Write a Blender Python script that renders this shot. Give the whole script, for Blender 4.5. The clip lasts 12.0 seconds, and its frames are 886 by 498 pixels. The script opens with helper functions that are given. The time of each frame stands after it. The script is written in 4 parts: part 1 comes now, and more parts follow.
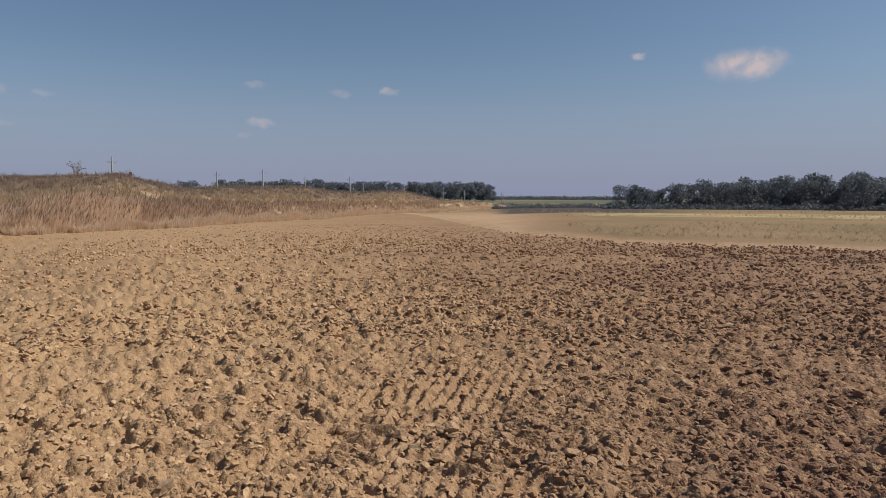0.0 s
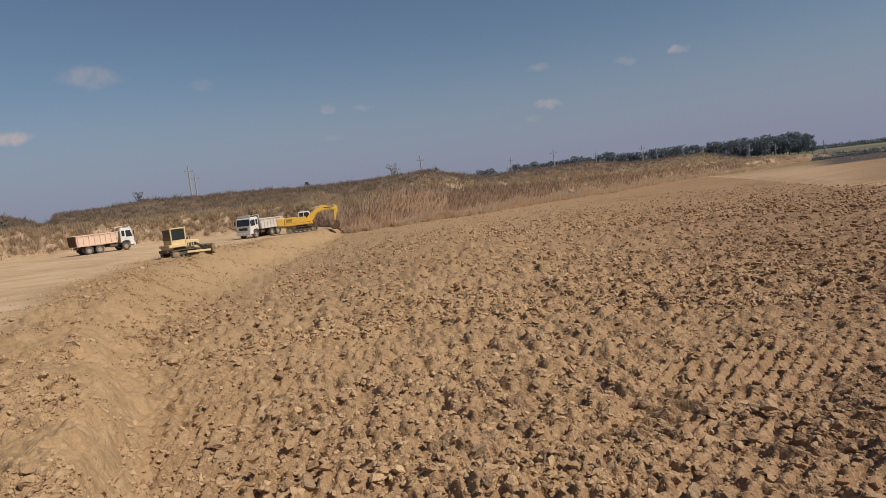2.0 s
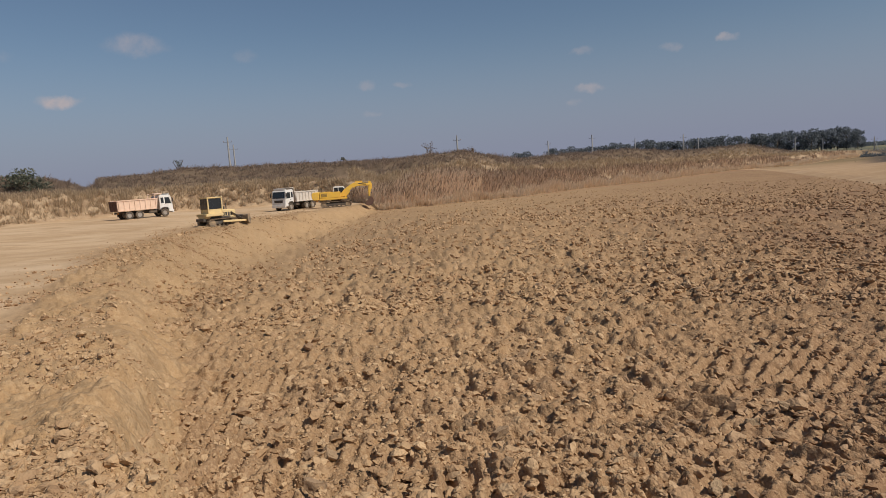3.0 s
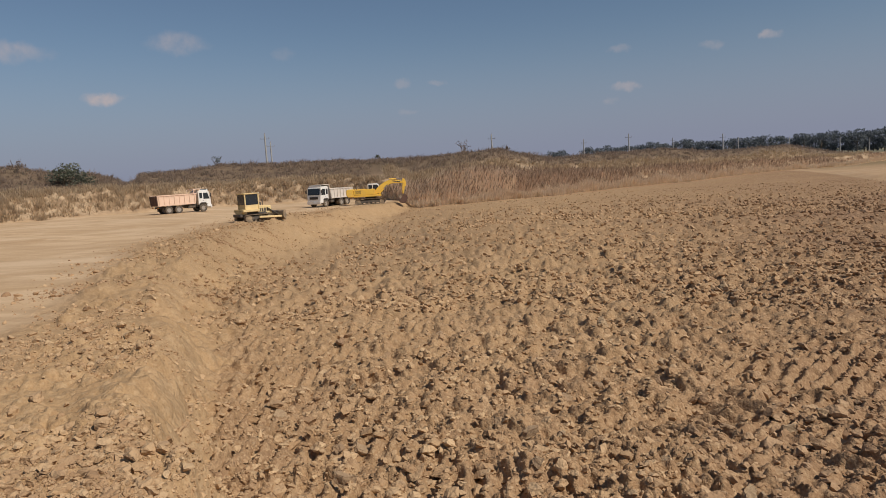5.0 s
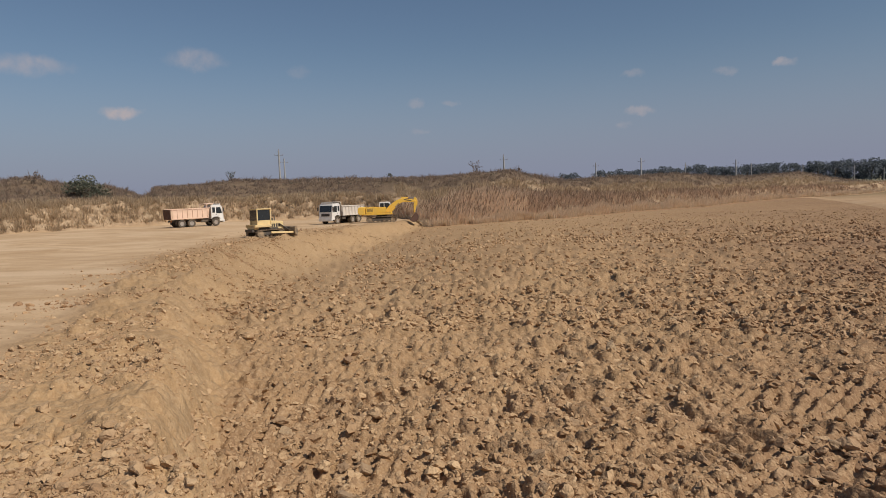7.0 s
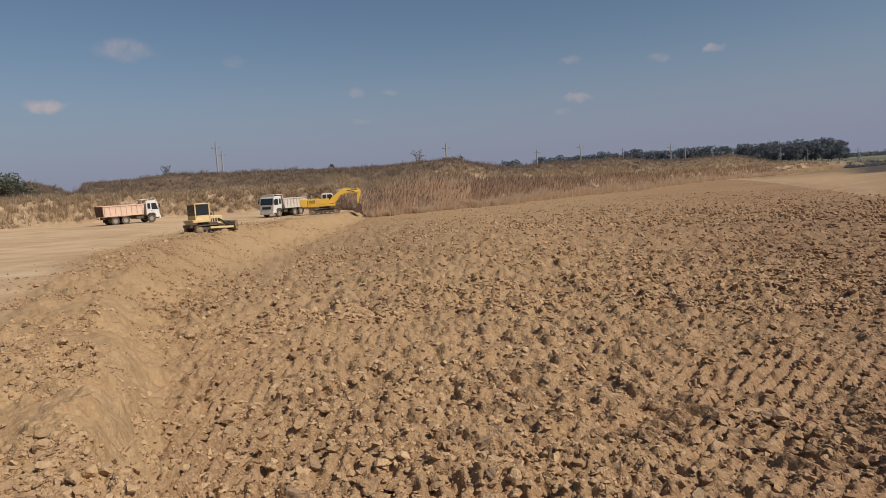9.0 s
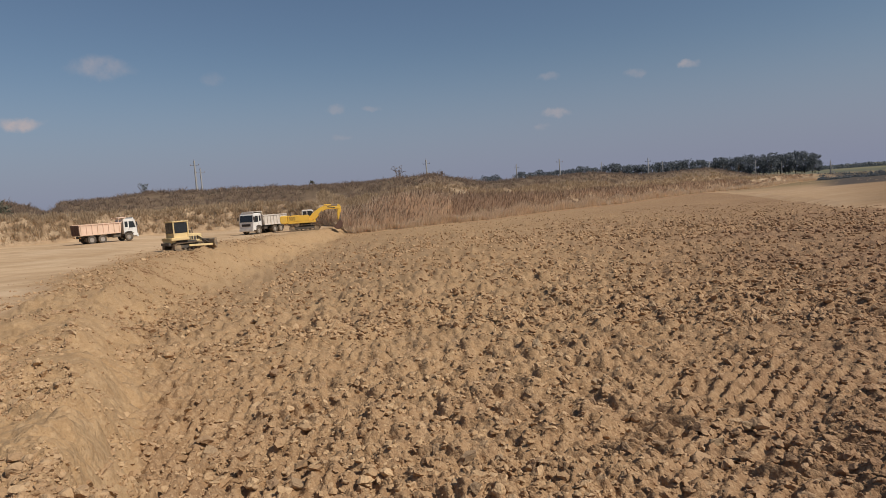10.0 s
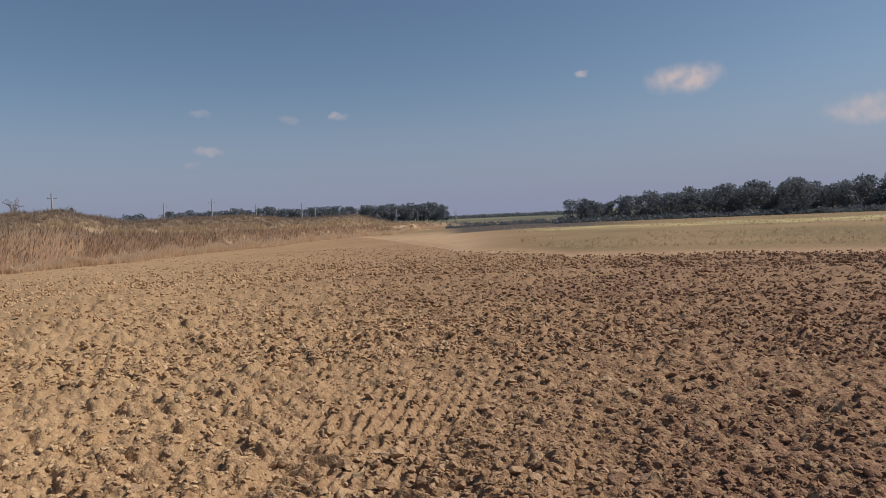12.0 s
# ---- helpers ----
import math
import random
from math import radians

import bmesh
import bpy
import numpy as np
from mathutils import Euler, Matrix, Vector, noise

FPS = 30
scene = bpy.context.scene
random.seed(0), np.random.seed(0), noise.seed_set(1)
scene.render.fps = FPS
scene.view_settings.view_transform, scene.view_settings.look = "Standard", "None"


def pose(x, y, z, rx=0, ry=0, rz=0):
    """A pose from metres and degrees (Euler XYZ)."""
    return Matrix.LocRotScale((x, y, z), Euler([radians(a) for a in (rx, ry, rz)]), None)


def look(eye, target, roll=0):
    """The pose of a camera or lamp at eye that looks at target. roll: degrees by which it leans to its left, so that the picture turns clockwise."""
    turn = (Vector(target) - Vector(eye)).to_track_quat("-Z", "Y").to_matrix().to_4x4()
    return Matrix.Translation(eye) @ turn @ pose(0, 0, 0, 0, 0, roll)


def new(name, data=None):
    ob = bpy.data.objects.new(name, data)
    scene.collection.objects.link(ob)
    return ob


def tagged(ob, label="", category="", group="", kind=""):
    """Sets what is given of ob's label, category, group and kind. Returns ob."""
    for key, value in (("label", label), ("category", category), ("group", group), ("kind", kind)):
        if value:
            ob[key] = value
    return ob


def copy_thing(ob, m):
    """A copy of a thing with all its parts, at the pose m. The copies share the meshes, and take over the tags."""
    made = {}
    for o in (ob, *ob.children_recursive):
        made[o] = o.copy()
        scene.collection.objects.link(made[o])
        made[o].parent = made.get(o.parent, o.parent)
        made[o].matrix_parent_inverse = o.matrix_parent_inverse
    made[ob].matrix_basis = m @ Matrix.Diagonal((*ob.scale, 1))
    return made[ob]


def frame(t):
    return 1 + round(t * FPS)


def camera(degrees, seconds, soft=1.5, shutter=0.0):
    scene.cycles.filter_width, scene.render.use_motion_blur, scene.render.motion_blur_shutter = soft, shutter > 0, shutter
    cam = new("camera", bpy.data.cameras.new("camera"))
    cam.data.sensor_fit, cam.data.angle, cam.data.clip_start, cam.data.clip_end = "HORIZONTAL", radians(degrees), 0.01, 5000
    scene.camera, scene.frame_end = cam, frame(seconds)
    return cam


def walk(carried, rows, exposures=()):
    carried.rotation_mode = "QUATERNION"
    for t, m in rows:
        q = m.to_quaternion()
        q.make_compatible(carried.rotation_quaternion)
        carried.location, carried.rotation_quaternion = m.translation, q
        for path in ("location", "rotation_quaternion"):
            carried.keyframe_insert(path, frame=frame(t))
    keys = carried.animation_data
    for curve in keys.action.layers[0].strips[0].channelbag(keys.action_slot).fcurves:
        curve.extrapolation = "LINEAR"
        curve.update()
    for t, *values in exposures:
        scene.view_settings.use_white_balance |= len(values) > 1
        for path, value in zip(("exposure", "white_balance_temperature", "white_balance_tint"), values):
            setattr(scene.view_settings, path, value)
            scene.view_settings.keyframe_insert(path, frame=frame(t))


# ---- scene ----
PATH = [
    (0.0, pose(-0.095, -0.014, 2.623, 85.61, -0.00, -0.00)),
    (0.1, pose(-0.079, -0.012, 2.623, 85.10, 0.25, 6.93)),
    (0.2, pose(-0.061, -0.010, 2.623, 83.74, 0.72, 10.21)),
    (0.3, pose(-0.040, -0.009, 2.623, 82.56, 1.97, 15.02)),
    (0.4, pose(-0.017, -0.008, 2.623, 82.44, 2.79, 19.62)),
    (0.5, pose(-0.003, -0.006, 2.623, 82.78, 1.86, 22.70)),
    (1.0, pose(0.003, 0.016, 2.618, 84.26, 3.95, 25.80)),
    (1.5, pose(0.027, 0.019, 2.616, 85.20, 5.28, 25.37)),
    (2.0, pose(0.001, -0.012, 2.604, 84.97, 6.50, 24.58)),
    (2.5, pose(0.012, 0.004, 2.613, 84.92, 4.75, 25.97)),
    (3.0, pose(-0.000, -0.000, 2.600, 83.58, 4.04, 27.57)),
    (3.2, pose(0.001, -0.000, 2.600, 83.46, 3.50, 30.75)),
    (5.0, pose(0.012, -0.003, 2.597, 83.61, 3.55, 30.47)),
    (5.5, pose(0.012, -0.005, 2.606, 83.61, 3.51, 30.41)),
    (6.0, pose(0.011, -0.003, 2.605, 83.65, 3.55, 30.32)),
    (6.5, pose(0.007, 0.002, 2.614, 84.37, 3.18, 30.49)),
    (7.0, pose(0.015, -0.003, 2.603, 85.33, 2.31, 31.46)),
    (7.2, pose(0.017, -0.002, 2.604, 84.66, 2.78, 30.89)),
    (8.8, pose(0.033, 0.010, 2.614, 84.08, 3.52, 27.63)),
    (9.0, pose(0.035, 0.011, 2.615, 84.16, 3.62, 26.63)),
    (9.5, pose(0.019, 0.009, 2.612, 84.30, 3.73, 25.12)),
    (10.0, pose(0.036, 0.010, 2.606, 85.36, 4.11, 24.97)),
    (10.5, pose(0.020, 0.005, 2.612, 85.31, 4.03, 23.88)),
    (11.0, pose(0.040, 0.030, 2.637, 86.48, 3.29, 17.89)),
    (11.3, pose(0.053, 0.066, 2.645, 88.51, 2.65, 15.94)),
    (11.5, pose(0.067, 0.077, 2.646, 88.87, 3.49, 12.30)),
    (11.7, pose(0.089, 0.073, 2.638, 89.38, 2.99, 6.68)),
    (12.0, pose(0.132, 0.060, 2.607, 87.31, 2.58, -3.93)),
]
cam = camera(67.0, 12.0, soft=0.5)
walk(cam, PATH, ((0.0, 0.08, 6300, 10), (0.4, -0.06, 6400, 10), (1.0, -0.14, 6500, 10), (10.5, -0.14, 6500, 10), (11.2, -0.06, 6400, 10), (12.0, 0.02, 6300, 10)))

# ---------------- world, sun, exposure ----------------
SUN_BEARING, SUN_HEIGHT = -94.0, 48.0        # degrees, bearings count anticlockwise from +y
EYE = 2.6


def bearing(deg, d, z=0.0):
    """A place by its bearing and range from the standing point."""
    a = radians(deg)
    return Vector((-math.sin(a) * d, math.cos(a) * d, z))


sun = new("sun", bpy.data.lights.new("sun", "SUN"))
sun.data.energy, sun.data.angle, sun.data.color = 4.25, radians(0.55), (1.0, 0.93, 0.83)
sun.matrix_world = look(bearing(SUN_BEARING, 100, 100 * math.tan(radians(SUN_HEIGHT))), (0, 0, 0))

world = bpy.data.worlds.new("sky")
scene.world = world
world.use_nodes = True
wn, wl = world.node_tree.nodes, world.node_tree.links
wn.clear()


def wnode(kind, **kw):
    n = wn.new(kind)
    for k, v in kw.items():
        n.inputs[k].default_value = v
    return n


sky = wn.new("ShaderNodeTexSky")
sky.sky_type, sky.sun_disc = "NISHITA", False
sky.sun_elevation, sky.sun_rotation = radians(SUN_HEIGHT), radians(-SUN_BEARING)
sky.altitude, sky.air_density, sky.dust_density, sky.ozone_density = 100, 1.0, 1.0, 2.5

# small fair-weather clouds: bearing, height, width, tallness in degrees, strength
CLOUDS = [(-24, 10.1, 5.6, 1.9, 1.0), (-16.1, 11.3, 1.5, .5, .7), (4.7, 8.8, 1.6, .5, .5), (8.8, 8.6, 1.4, .5, .3), (15.3, 6.2, 1.3, .5, .45),
          (-36.5, 6.4, 5.6, 1.7, .8), (63, 10.3, 6.5, 1.2, .45), (56.6, 7.2, 2.9, .8, .8), (51, 11.2, 4.2, 1.4, .4), (33.6, 7.7, 1.7, .6, .25),
          (30.4, 7.6, 1.3, .5, .25), (15, 6.1, 1.9, .6, .45), (15.5, 9.0, 1.7, .5, .25), (8.6, 8.5, 1.4, .5, .25), (4.4, 8.7, 1.7, .5, .45),
          (32.9, 5.3, 1.7, .5, .2), (16.3, 5.1, 1.4, .5, .2), (42.9, 10.3, 2, .8, .15)]
tc = wn.new("ShaderNodeTexCoord")
nz = wnode("ShaderNodeTexNoise", Scale=34.0, Detail=5.0, Roughness=0.6)
wl.new(tc.outputs["Generated"], nz.inputs["Vector"])
warp = wn.new("ShaderNodeVectorMath")
warp.operation = "MULTIPLY_ADD"
sub = wn.new("ShaderNodeVectorMath")
sub.operation = "SUBTRACT"
sub.inputs[1].default_value = (0.5, 0.5, 0.5)
wl.new(nz.outputs["Color"], sub.inputs[0])
wl.new(sub.outputs[0], warp.inputs[0])
warp.inputs[1].default_value = (0.035, 0.035, 0.022)
wl.new(tc.outputs["Generated"], warp.inputs[2])
total = None
for deg, el, w, h, k in CLOUDS:
    c = bearing(deg, math.cos(radians(el)), math.sin(radians(el)))
    m = wn.new("ShaderNodeMapping")
    m.vector_type = "TEXTURE"
    m.inputs["Location"].default_value = c
    m.inputs["Rotation"].default_value = (0, 0, radians(deg))
    m.inputs["Scale"].default_value = (radians(w) * .62, 0.3, radians(h) * .75)
    wl.new(warp.outputs[0], m.inputs["Vector"])
    ln = wn.new("ShaderNodeVectorMath")
    ln.operation = "LENGTH"
    wl.new(m.outputs[0], ln.inputs[0])
    mr = wn.new("ShaderNodeMapRange")
    mr.interpolation_type = "SMOOTHSTEP"
    mr.inputs["From Min"].default_value, mr.inputs["From Max"].default_value = 1.0, 0.25
    mr.inputs["To Min"].default_value, mr.inputs["To Max"].default_value = 0.0, k
    wl.new(ln.outputs["Value"], mr.inputs["Value"])
    if total is None:
        total = mr.outputs[0]
    else:
        mx = wn.new("ShaderNodeMath")
        mx.operation = "MAXIMUM"
        wl.new(total, mx.inputs[0])
        wl.new(mr.outputs[0], mx.inputs[1])
        total = mx.outputs[0]
thick = wn.new("ShaderNodeMath")
thick.operation = "MULTIPLY"
wl.new(total, thick.inputs[0])
puff = wnode("ShaderNodeTexNoise", Scale=60.0, Detail=4.0)
wl.new(tc.outputs["Generated"], puff.inputs["Vector"])
pr = wn.new("ShaderNodeMapRange")
pr.inputs["From Min"].default_value, pr.inputs["From Max"].default_value = 0.3, 0.6
pr.inputs["To Min"].default_value = 0.35
wl.new(puff.outputs[0], pr.inputs["Value"])
wl.new(pr.outputs[0], thick.inputs[1])
mixc = wn.new("ShaderNodeMix")
mixc.data_type = "RGBA"
wl.new(thick.outputs[0], mixc.inputs["Factor"])
sep = wn.new("ShaderNodeSeparateXYZ")
wl.new(tc.outputs["Generated"], sep.inputs[0])
low = wn.new("ShaderNodeMapRange")
low.interpolation_type = "SMOOTHERSTEP"
low.inputs["From Min"].default_value, low.inputs["From Max"].default_value = 0.24, -0.03
low.inputs["To Max"].default_value = 0.9
wl.new(sep.outputs["Z"], low.inputs["Value"])
haze = wn.new("ShaderNodeMix")
haze.data_type = "RGBA"
wl.new(low.outputs[0], haze.inputs["Factor"])
wl.new(sky.outputs[0], haze.inputs["A"])
haze.inputs["B"].default_value = (3.6, 3.95, 5.6, 1)
wl.new(haze.outputs["Result"], mixc.inputs["A"])
mixc.inputs["B"].default_value = (7.2, 6.2, 6.2, 1)
bg = wnode("ShaderNodeBackground", Strength=0.071)
wl.new(mixc.outputs["Result"], bg.inputs["Color"])
wo = wn.new("ShaderNodeOutputWorld")
wl.new(bg.outputs[0], wo.inputs["Surface"])


# ---------------- materials ----------------
def material(name, base, rough=0.8, metal=0.0):
    m = bpy.data.materials.new(name)
    m.use_nodes = True
    b = m.node_tree.nodes["Principled BSDF"]
    b.inputs["Base Color"].default_value = (*base, 1)
    b.inputs["Roughness"].default_value, b.inputs["Metallic"].default_value = rough, metal
    return m


class Net:
    """A little help to wire a material's nodes."""

    def __init__(self, m):
        self.t, self.n, self.l = m.node_tree, m.node_tree.nodes, m.node_tree.links
        self.b = self.n["Principled BSDF"]

    def put(self, sock, v):
        if isinstance(v, (int, float)):
            sock.default_value = v
        elif isinstance(v, tuple):
            sock.default_value = (*v, 1) if len(v) == 3 and sock.type == "RGBA" else v
        else:
            self.l.new(v, sock)

    def coord(self, kind="Object"):
        return self.n.new("ShaderNodeTexCoord").outputs[kind]

    def noise(self, scale, detail=3, rough=.55, vec=None, warp=0.0, out="Fac"):
        x = self.n.new("ShaderNodeTexNoise")
        x.inputs["Scale"].default_value, x.inputs["Detail"].default_value, x.inputs["Roughness"].default_value = scale, detail, rough
        x.inputs["Distortion"].default_value = warp
        self.l.new(vec or self.coord(), x.inputs["Vector"])
        return x.outputs[out]

    def cells(self, scale, vec=None, feature="F1", out="Distance"):
        x = self.n.new("ShaderNodeTexVoronoi")
        x.feature = feature
        x.inputs["Scale"].default_value = scale
        self.l.new(vec or self.coord(), x.inputs["Vector"])
        return x.outputs[out]

    def ramp(self, v, a, b, lo=0.0, hi=1.0):
        x = self.n.new("ShaderNodeMapRange")
        x.inputs["From Min"].default_value, x.inputs["From Max"].default_value = a, b
        x.inputs["To Min"].default_value, x.inputs["To Max"].default_value = lo, hi
        self.l.new(v, x.inputs["Value"])
        return x.outputs[0]

    def mix(self, f, a, b, mode="MIX"):
        x = self.n.new("ShaderNodeMix")
        x.data_type, x.blend_type = "RGBA", mode
        self.put(x.inputs["Factor"], f)
        self.put(x.inputs["A"], a)
        self.put(x.inputs["B"], b)
        return x.outputs["Result"]

    def math(self, op, a, b=0.0):
        x = self.n.new("ShaderNodeMath")
        x.operation = op
        self.put(x.inputs[0], a)
        self.put(x.inputs[1], b)
        return x.outputs[0]

    def attr(self, name):
        x = self.n.new("ShaderNodeAttribute")
        x.attribute_name = name
        return x.outputs["Fac"]

    def rnd(self, island=False):
        if island:
            return self.n.new("ShaderNodeNewGeometry").outputs["Random Per Island"]
        return self.n.new("ShaderNodeObjectInfo").outputs["Random"]

    def bump(self, h, strength=.5, dist=.02, after=None):
        x = self.n.new("ShaderNodeBump")
        x.inputs["Strength"].default_value, x.inputs["Distance"].default_value = strength, dist
        self.l.new(h, x.inputs["Height"])
        if after:
            self.l.new(after, x.inputs["Normal"])
        self.l.new(x.outputs[0], self.b.inputs["Normal"])
        return x.outputs[0]

    def base(self, v):
        self.put(self.b.inputs["Base Color"], v)


def painted(name, base, wear=(.33, .25, .16), dust=.35, rough=.5, scale=1.5):
    """Machine paint: dust films, scratches and faded patches."""
    m = material(name, base, rough)
    k = Net(m)
    big, fine = k.noise(scale, 4), k.noise(scale * 14, 3, .7)
    c = k.mix(k.ramp(fine, .35, .75, 0, .25), base, tuple(min(1, v * 1.35 + .02) for v in base))
    c = k.mix(k.ramp(big, .42, .72, dust * .35, dust * 1.5), c, wear)
    k.base(c)
    k.l.new(k.ramp(big, .3, .7, rough - .08, min(1, rough + .3)), k.b.inputs["Roughness"])
    k.bump(fine, .12, .004)
    return m


# soil, one material for the whole sheet; the masks say what covers it
soil = material("soil", (.35, .24, .14), .95)
k = Net(soil)
pos = k.coord()
n1, n2, n3 = k.noise(.09, 4, .6), k.noise(1.1, 4, .6), k.noise(9, 4, .65)
clay = k.mix(k.ramp(n1, .35, .65), (.355, .222, .115), (.30, .18, .092))
clay = k.mix(k.ramp(n2, .4, .75, 0, .6), clay, (.485, .322, .176))
clay = k.mix(k.ramp(k.noise(.5, 3), .5, .7, 0, .55), clay, (.34, .21, .122))
clay = k.mix(k.attr("dark"), clay, k.mix(k.ramp(n2, .35, .7), (.142, .074, .048), (.20, .110, .069)))
sand = k.mix(k.ramp(n1, .35, .7), (.45, .298, .158), (.395, .252, .128))
sand = k.mix(k.ramp(n2, .45, .8, 0, .5), sand, (.52, .365, .21))
road = k.mix(k.ramp(k.noise(.16, 5, .62, warp=1.5), .4, .66), (.60, .425, .262), (.48, .32, .178))
lanes = k.n.new("ShaderNodeMapping")
lanes.inputs["Rotation"].default_value = (0, 0, radians(24))
lanes.inputs["Scale"].default_value = (.05, .75, 1)
k.l.new(pos, lanes.inputs["Vector"])
rut = k.noise(1.0, 4, .6, lanes.outputs[0], 1.0)
road = k.mix(k.ramp(rut, .45, .62, 0, .5), road, (.40, .262, .145))
road = k.mix(k.ramp(rut, .42, .3, 0, .45), road, (.64, .465, .30))
road = k.mix(k.ramp(k.noise(.05, 3, .5, warp=2.0), .52, .68, 0, .7), road, (.64, .47, .305))
grass = k.mix(k.ramp(k.noise(.05, 5, .6), .4, .62), (.205, .15, .08), (.30, .205, .112))
grass = k.mix(k.ramp(k.noise(.9, 4, .7), .45, .75, 0, .7), grass, (.28, .20, .10))
dry = k.mix(k.ramp(k.noise(.45, 5, .7), .42, .6), (.50, .37, .24), (.30, .205, .125))
dry = k.mix(k.ramp(k.noise(1.6, 4, .7), .48, .66, 0, .7), dry, (.24, .165, .10))
scrub = k.mix(k.ramp(k.noise(.3, 4, .65), .4, .65), (.14, .098, .066), (.20, .145, .095))
far = k.mix(k.ramp(k.noise(.004, 5, .6), .42, .6), (.10, .115, .085), (.21, .185, .11))
# dry pale crumbs and moist brown ones, each crumb of one tone
for size, share in ((7.0, .3), (19.0, .45), (44.0, .45)):
    tone = k.n.new("ShaderNodeSeparateColor")
    k.l.new(k.cells(size, out="Color"), tone.inputs[0])
    clay = k.mix(k.ramp(tone.outputs[0], .62, .95, 0, share), clay, (.52, .355, .205))
    clay = k.mix(k.ramp(tone.outputs[1], .62, .95, 0, share), clay, (.25, .148, .082))
    sand = k.mix(k.ramp(tone.outputs[0], .7, .95, 0, share * .55), sand, (.55, .395, .235))
    sand = k.mix(k.ramp(tone.outputs[1], .7, .95, 0, share * .6), sand, (.30, .182, .096))
c = k.mix(k.attr("sandy"), clay, sand)
c = k.mix(k.attr("road"), c, road)
c = k.mix(k.attr("grass"), c, grass)
c = k.mix(k.math("MULTIPLY", k.attr("straw"), k.ramp(k.noise(.08, 4), .35, .6)), c, (.46, .38, .19))
c = k.mix(k.attr("dry"), c, dry)
c = k.mix(k.attr("scrub"), c, scrub)
c = k.mix(k.attr("plough"), c, (.085, .07, .06))
c = k.mix(k.attr("far"), c, far)
c = k.mix(k.ramp(n3, .35, .7, 0, .15), c, (.22, .145, .085), "MULTIPLY")
c = k.mix(k.math("MULTIPLY", k.ramp(k.noise(38, 3, .7), .5, .66, 0, .3), k.math("SUBTRACT", 1.0, k.attr("road"))), c, (.20, .122, .066))
k.base(c)
bh = k.math("ADD", k.math("MULTIPLY", k.cells(9, k.coord()), -1.0), n3)
calm = k.math("SUBTRACT", 1.0, k.math("MULTIPLY", k.math("MAXIMUM", k.attr("road"), k.math("MULTIPLY", k.attr("sandy"), .45)), .8))
bm1 = k.bump(k.math("MULTIPLY", bh, calm), .75, .03)
grain = k.math("ADD", k.math("MULTIPLY", k.cells(28), -1.0), k.math("MULTIPLY", k.cells(75), -.5))
k.bump(k.math("MULTIPLY", grain, calm), .8, .013, bm1)
k.b.inputs["Specular IOR Level"].default_value = .15

clod_mat = material("clay_clods", (.38, .26, .15), .95)
k = Net(clod_mat)
c = k.mix(k.ramp(k.rnd(True), 0, 1), (.38, .24, .128), (.56, .385, .222))
c = k.mix(k.attr("dark"), c, k.mix(k.ramp(k.rnd(True), 0, 1), (.175, .095, .063), (.28, .17, .11)))
c = k.mix(k.ramp(k.noise(3, 4, .6), .4, .7, 0, .5), c, (.26, .155, .09))
k.base(c)
k.bump(k.math("ADD", k.noise(26, 4, .7), k.math("MULTIPLY", k.cells(34), -.9)), .8, .014)
k.b.inputs["Specular IOR Level"].default_value = .12


# ---------------- lie of the land ----------------
def smooth(x, a, b):
    t = np.clip((x - a) / (b - a), 0, 1)
    return t * t * (3 - 2 * t)


def rand2(ix, iy, seed):
    h = (ix.astype(np.int64) * 374761393 + iy.astype(np.int64) * 668265263 + seed * 974634777) & 0x7FFFFFFF
    h = ((h ^ (h >> 13)) * 1274126177) & 0x7FFFFFFF
    return ((h ^ (h >> 16)) & 0xFFFFFF) / float(0xFFFFFF)


def vnoise(x, y, seed=0):
    ix, iy = np.floor(x), np.floor(y)
    fx, fy = x - ix, y - iy
    fx, fy = fx * fx * (3 - 2 * fx), fy * fy * (3 - 2 * fy)
    a, b = rand2(ix, iy, seed), rand2(ix + 1, iy, seed)
    c, d = rand2(ix, iy + 1, seed), rand2(ix + 1, iy + 1, seed)
    return a + (b - a) * fx + (c - a) * fy + (a - b - c + d) * fx * fy - .5


def fbm(x, y, octaves=4, seed=0):
    v, amp = 0 * x, 1.0
    for o in range(octaves):
        v = v + amp * vnoise(x, y, seed + o)
        x, y, amp = x * 2.03 + 11.3, y * 2.03 + 5.7, amp * .5
    return v


def lumps(x, y, seed=0, keep=.6):
    """Rounded, tilted lumps, one to a cell: heights from 0 to 1."""
    ix, iy = np.floor(x), np.floor(y)
    best = 0 * x
    for ox in (-1, 0, 1):
        for oy in (-1, 0, 1):
            cx, cy = ix + ox, iy + oy
            r1, r2, r3 = rand2(cx, cy, seed), rand2(cx, cy, seed + 1), rand2(cx, cy, seed + 2)
            dx, dy = x - cx - .15 - .7 * r1, y - cy - .15 - .7 * r2
            size = .28 + .4 * r3
            c1, s1 = np.cos(r3 * 40), np.sin(r3 * 40)
            tilt = 1 + (r1 - .5) * .7 * dx / size + (r2 - .5) * .7 * dy / size
            far = np.maximum(np.maximum(np.abs(dx * c1 + dy * s1), np.abs(dy * c1 - dx * s1)), np.abs(dx + dy) * .75)
            t = np.clip((1 - far / size) * 2.5, 0, 1)
            hgt = t * t * (3 - 2 * t) * size * 1.3 * tilt
            best = np.maximum(best, np.where(rand2(cx, cy, seed + 5) < keep, hgt, 0))
    return best


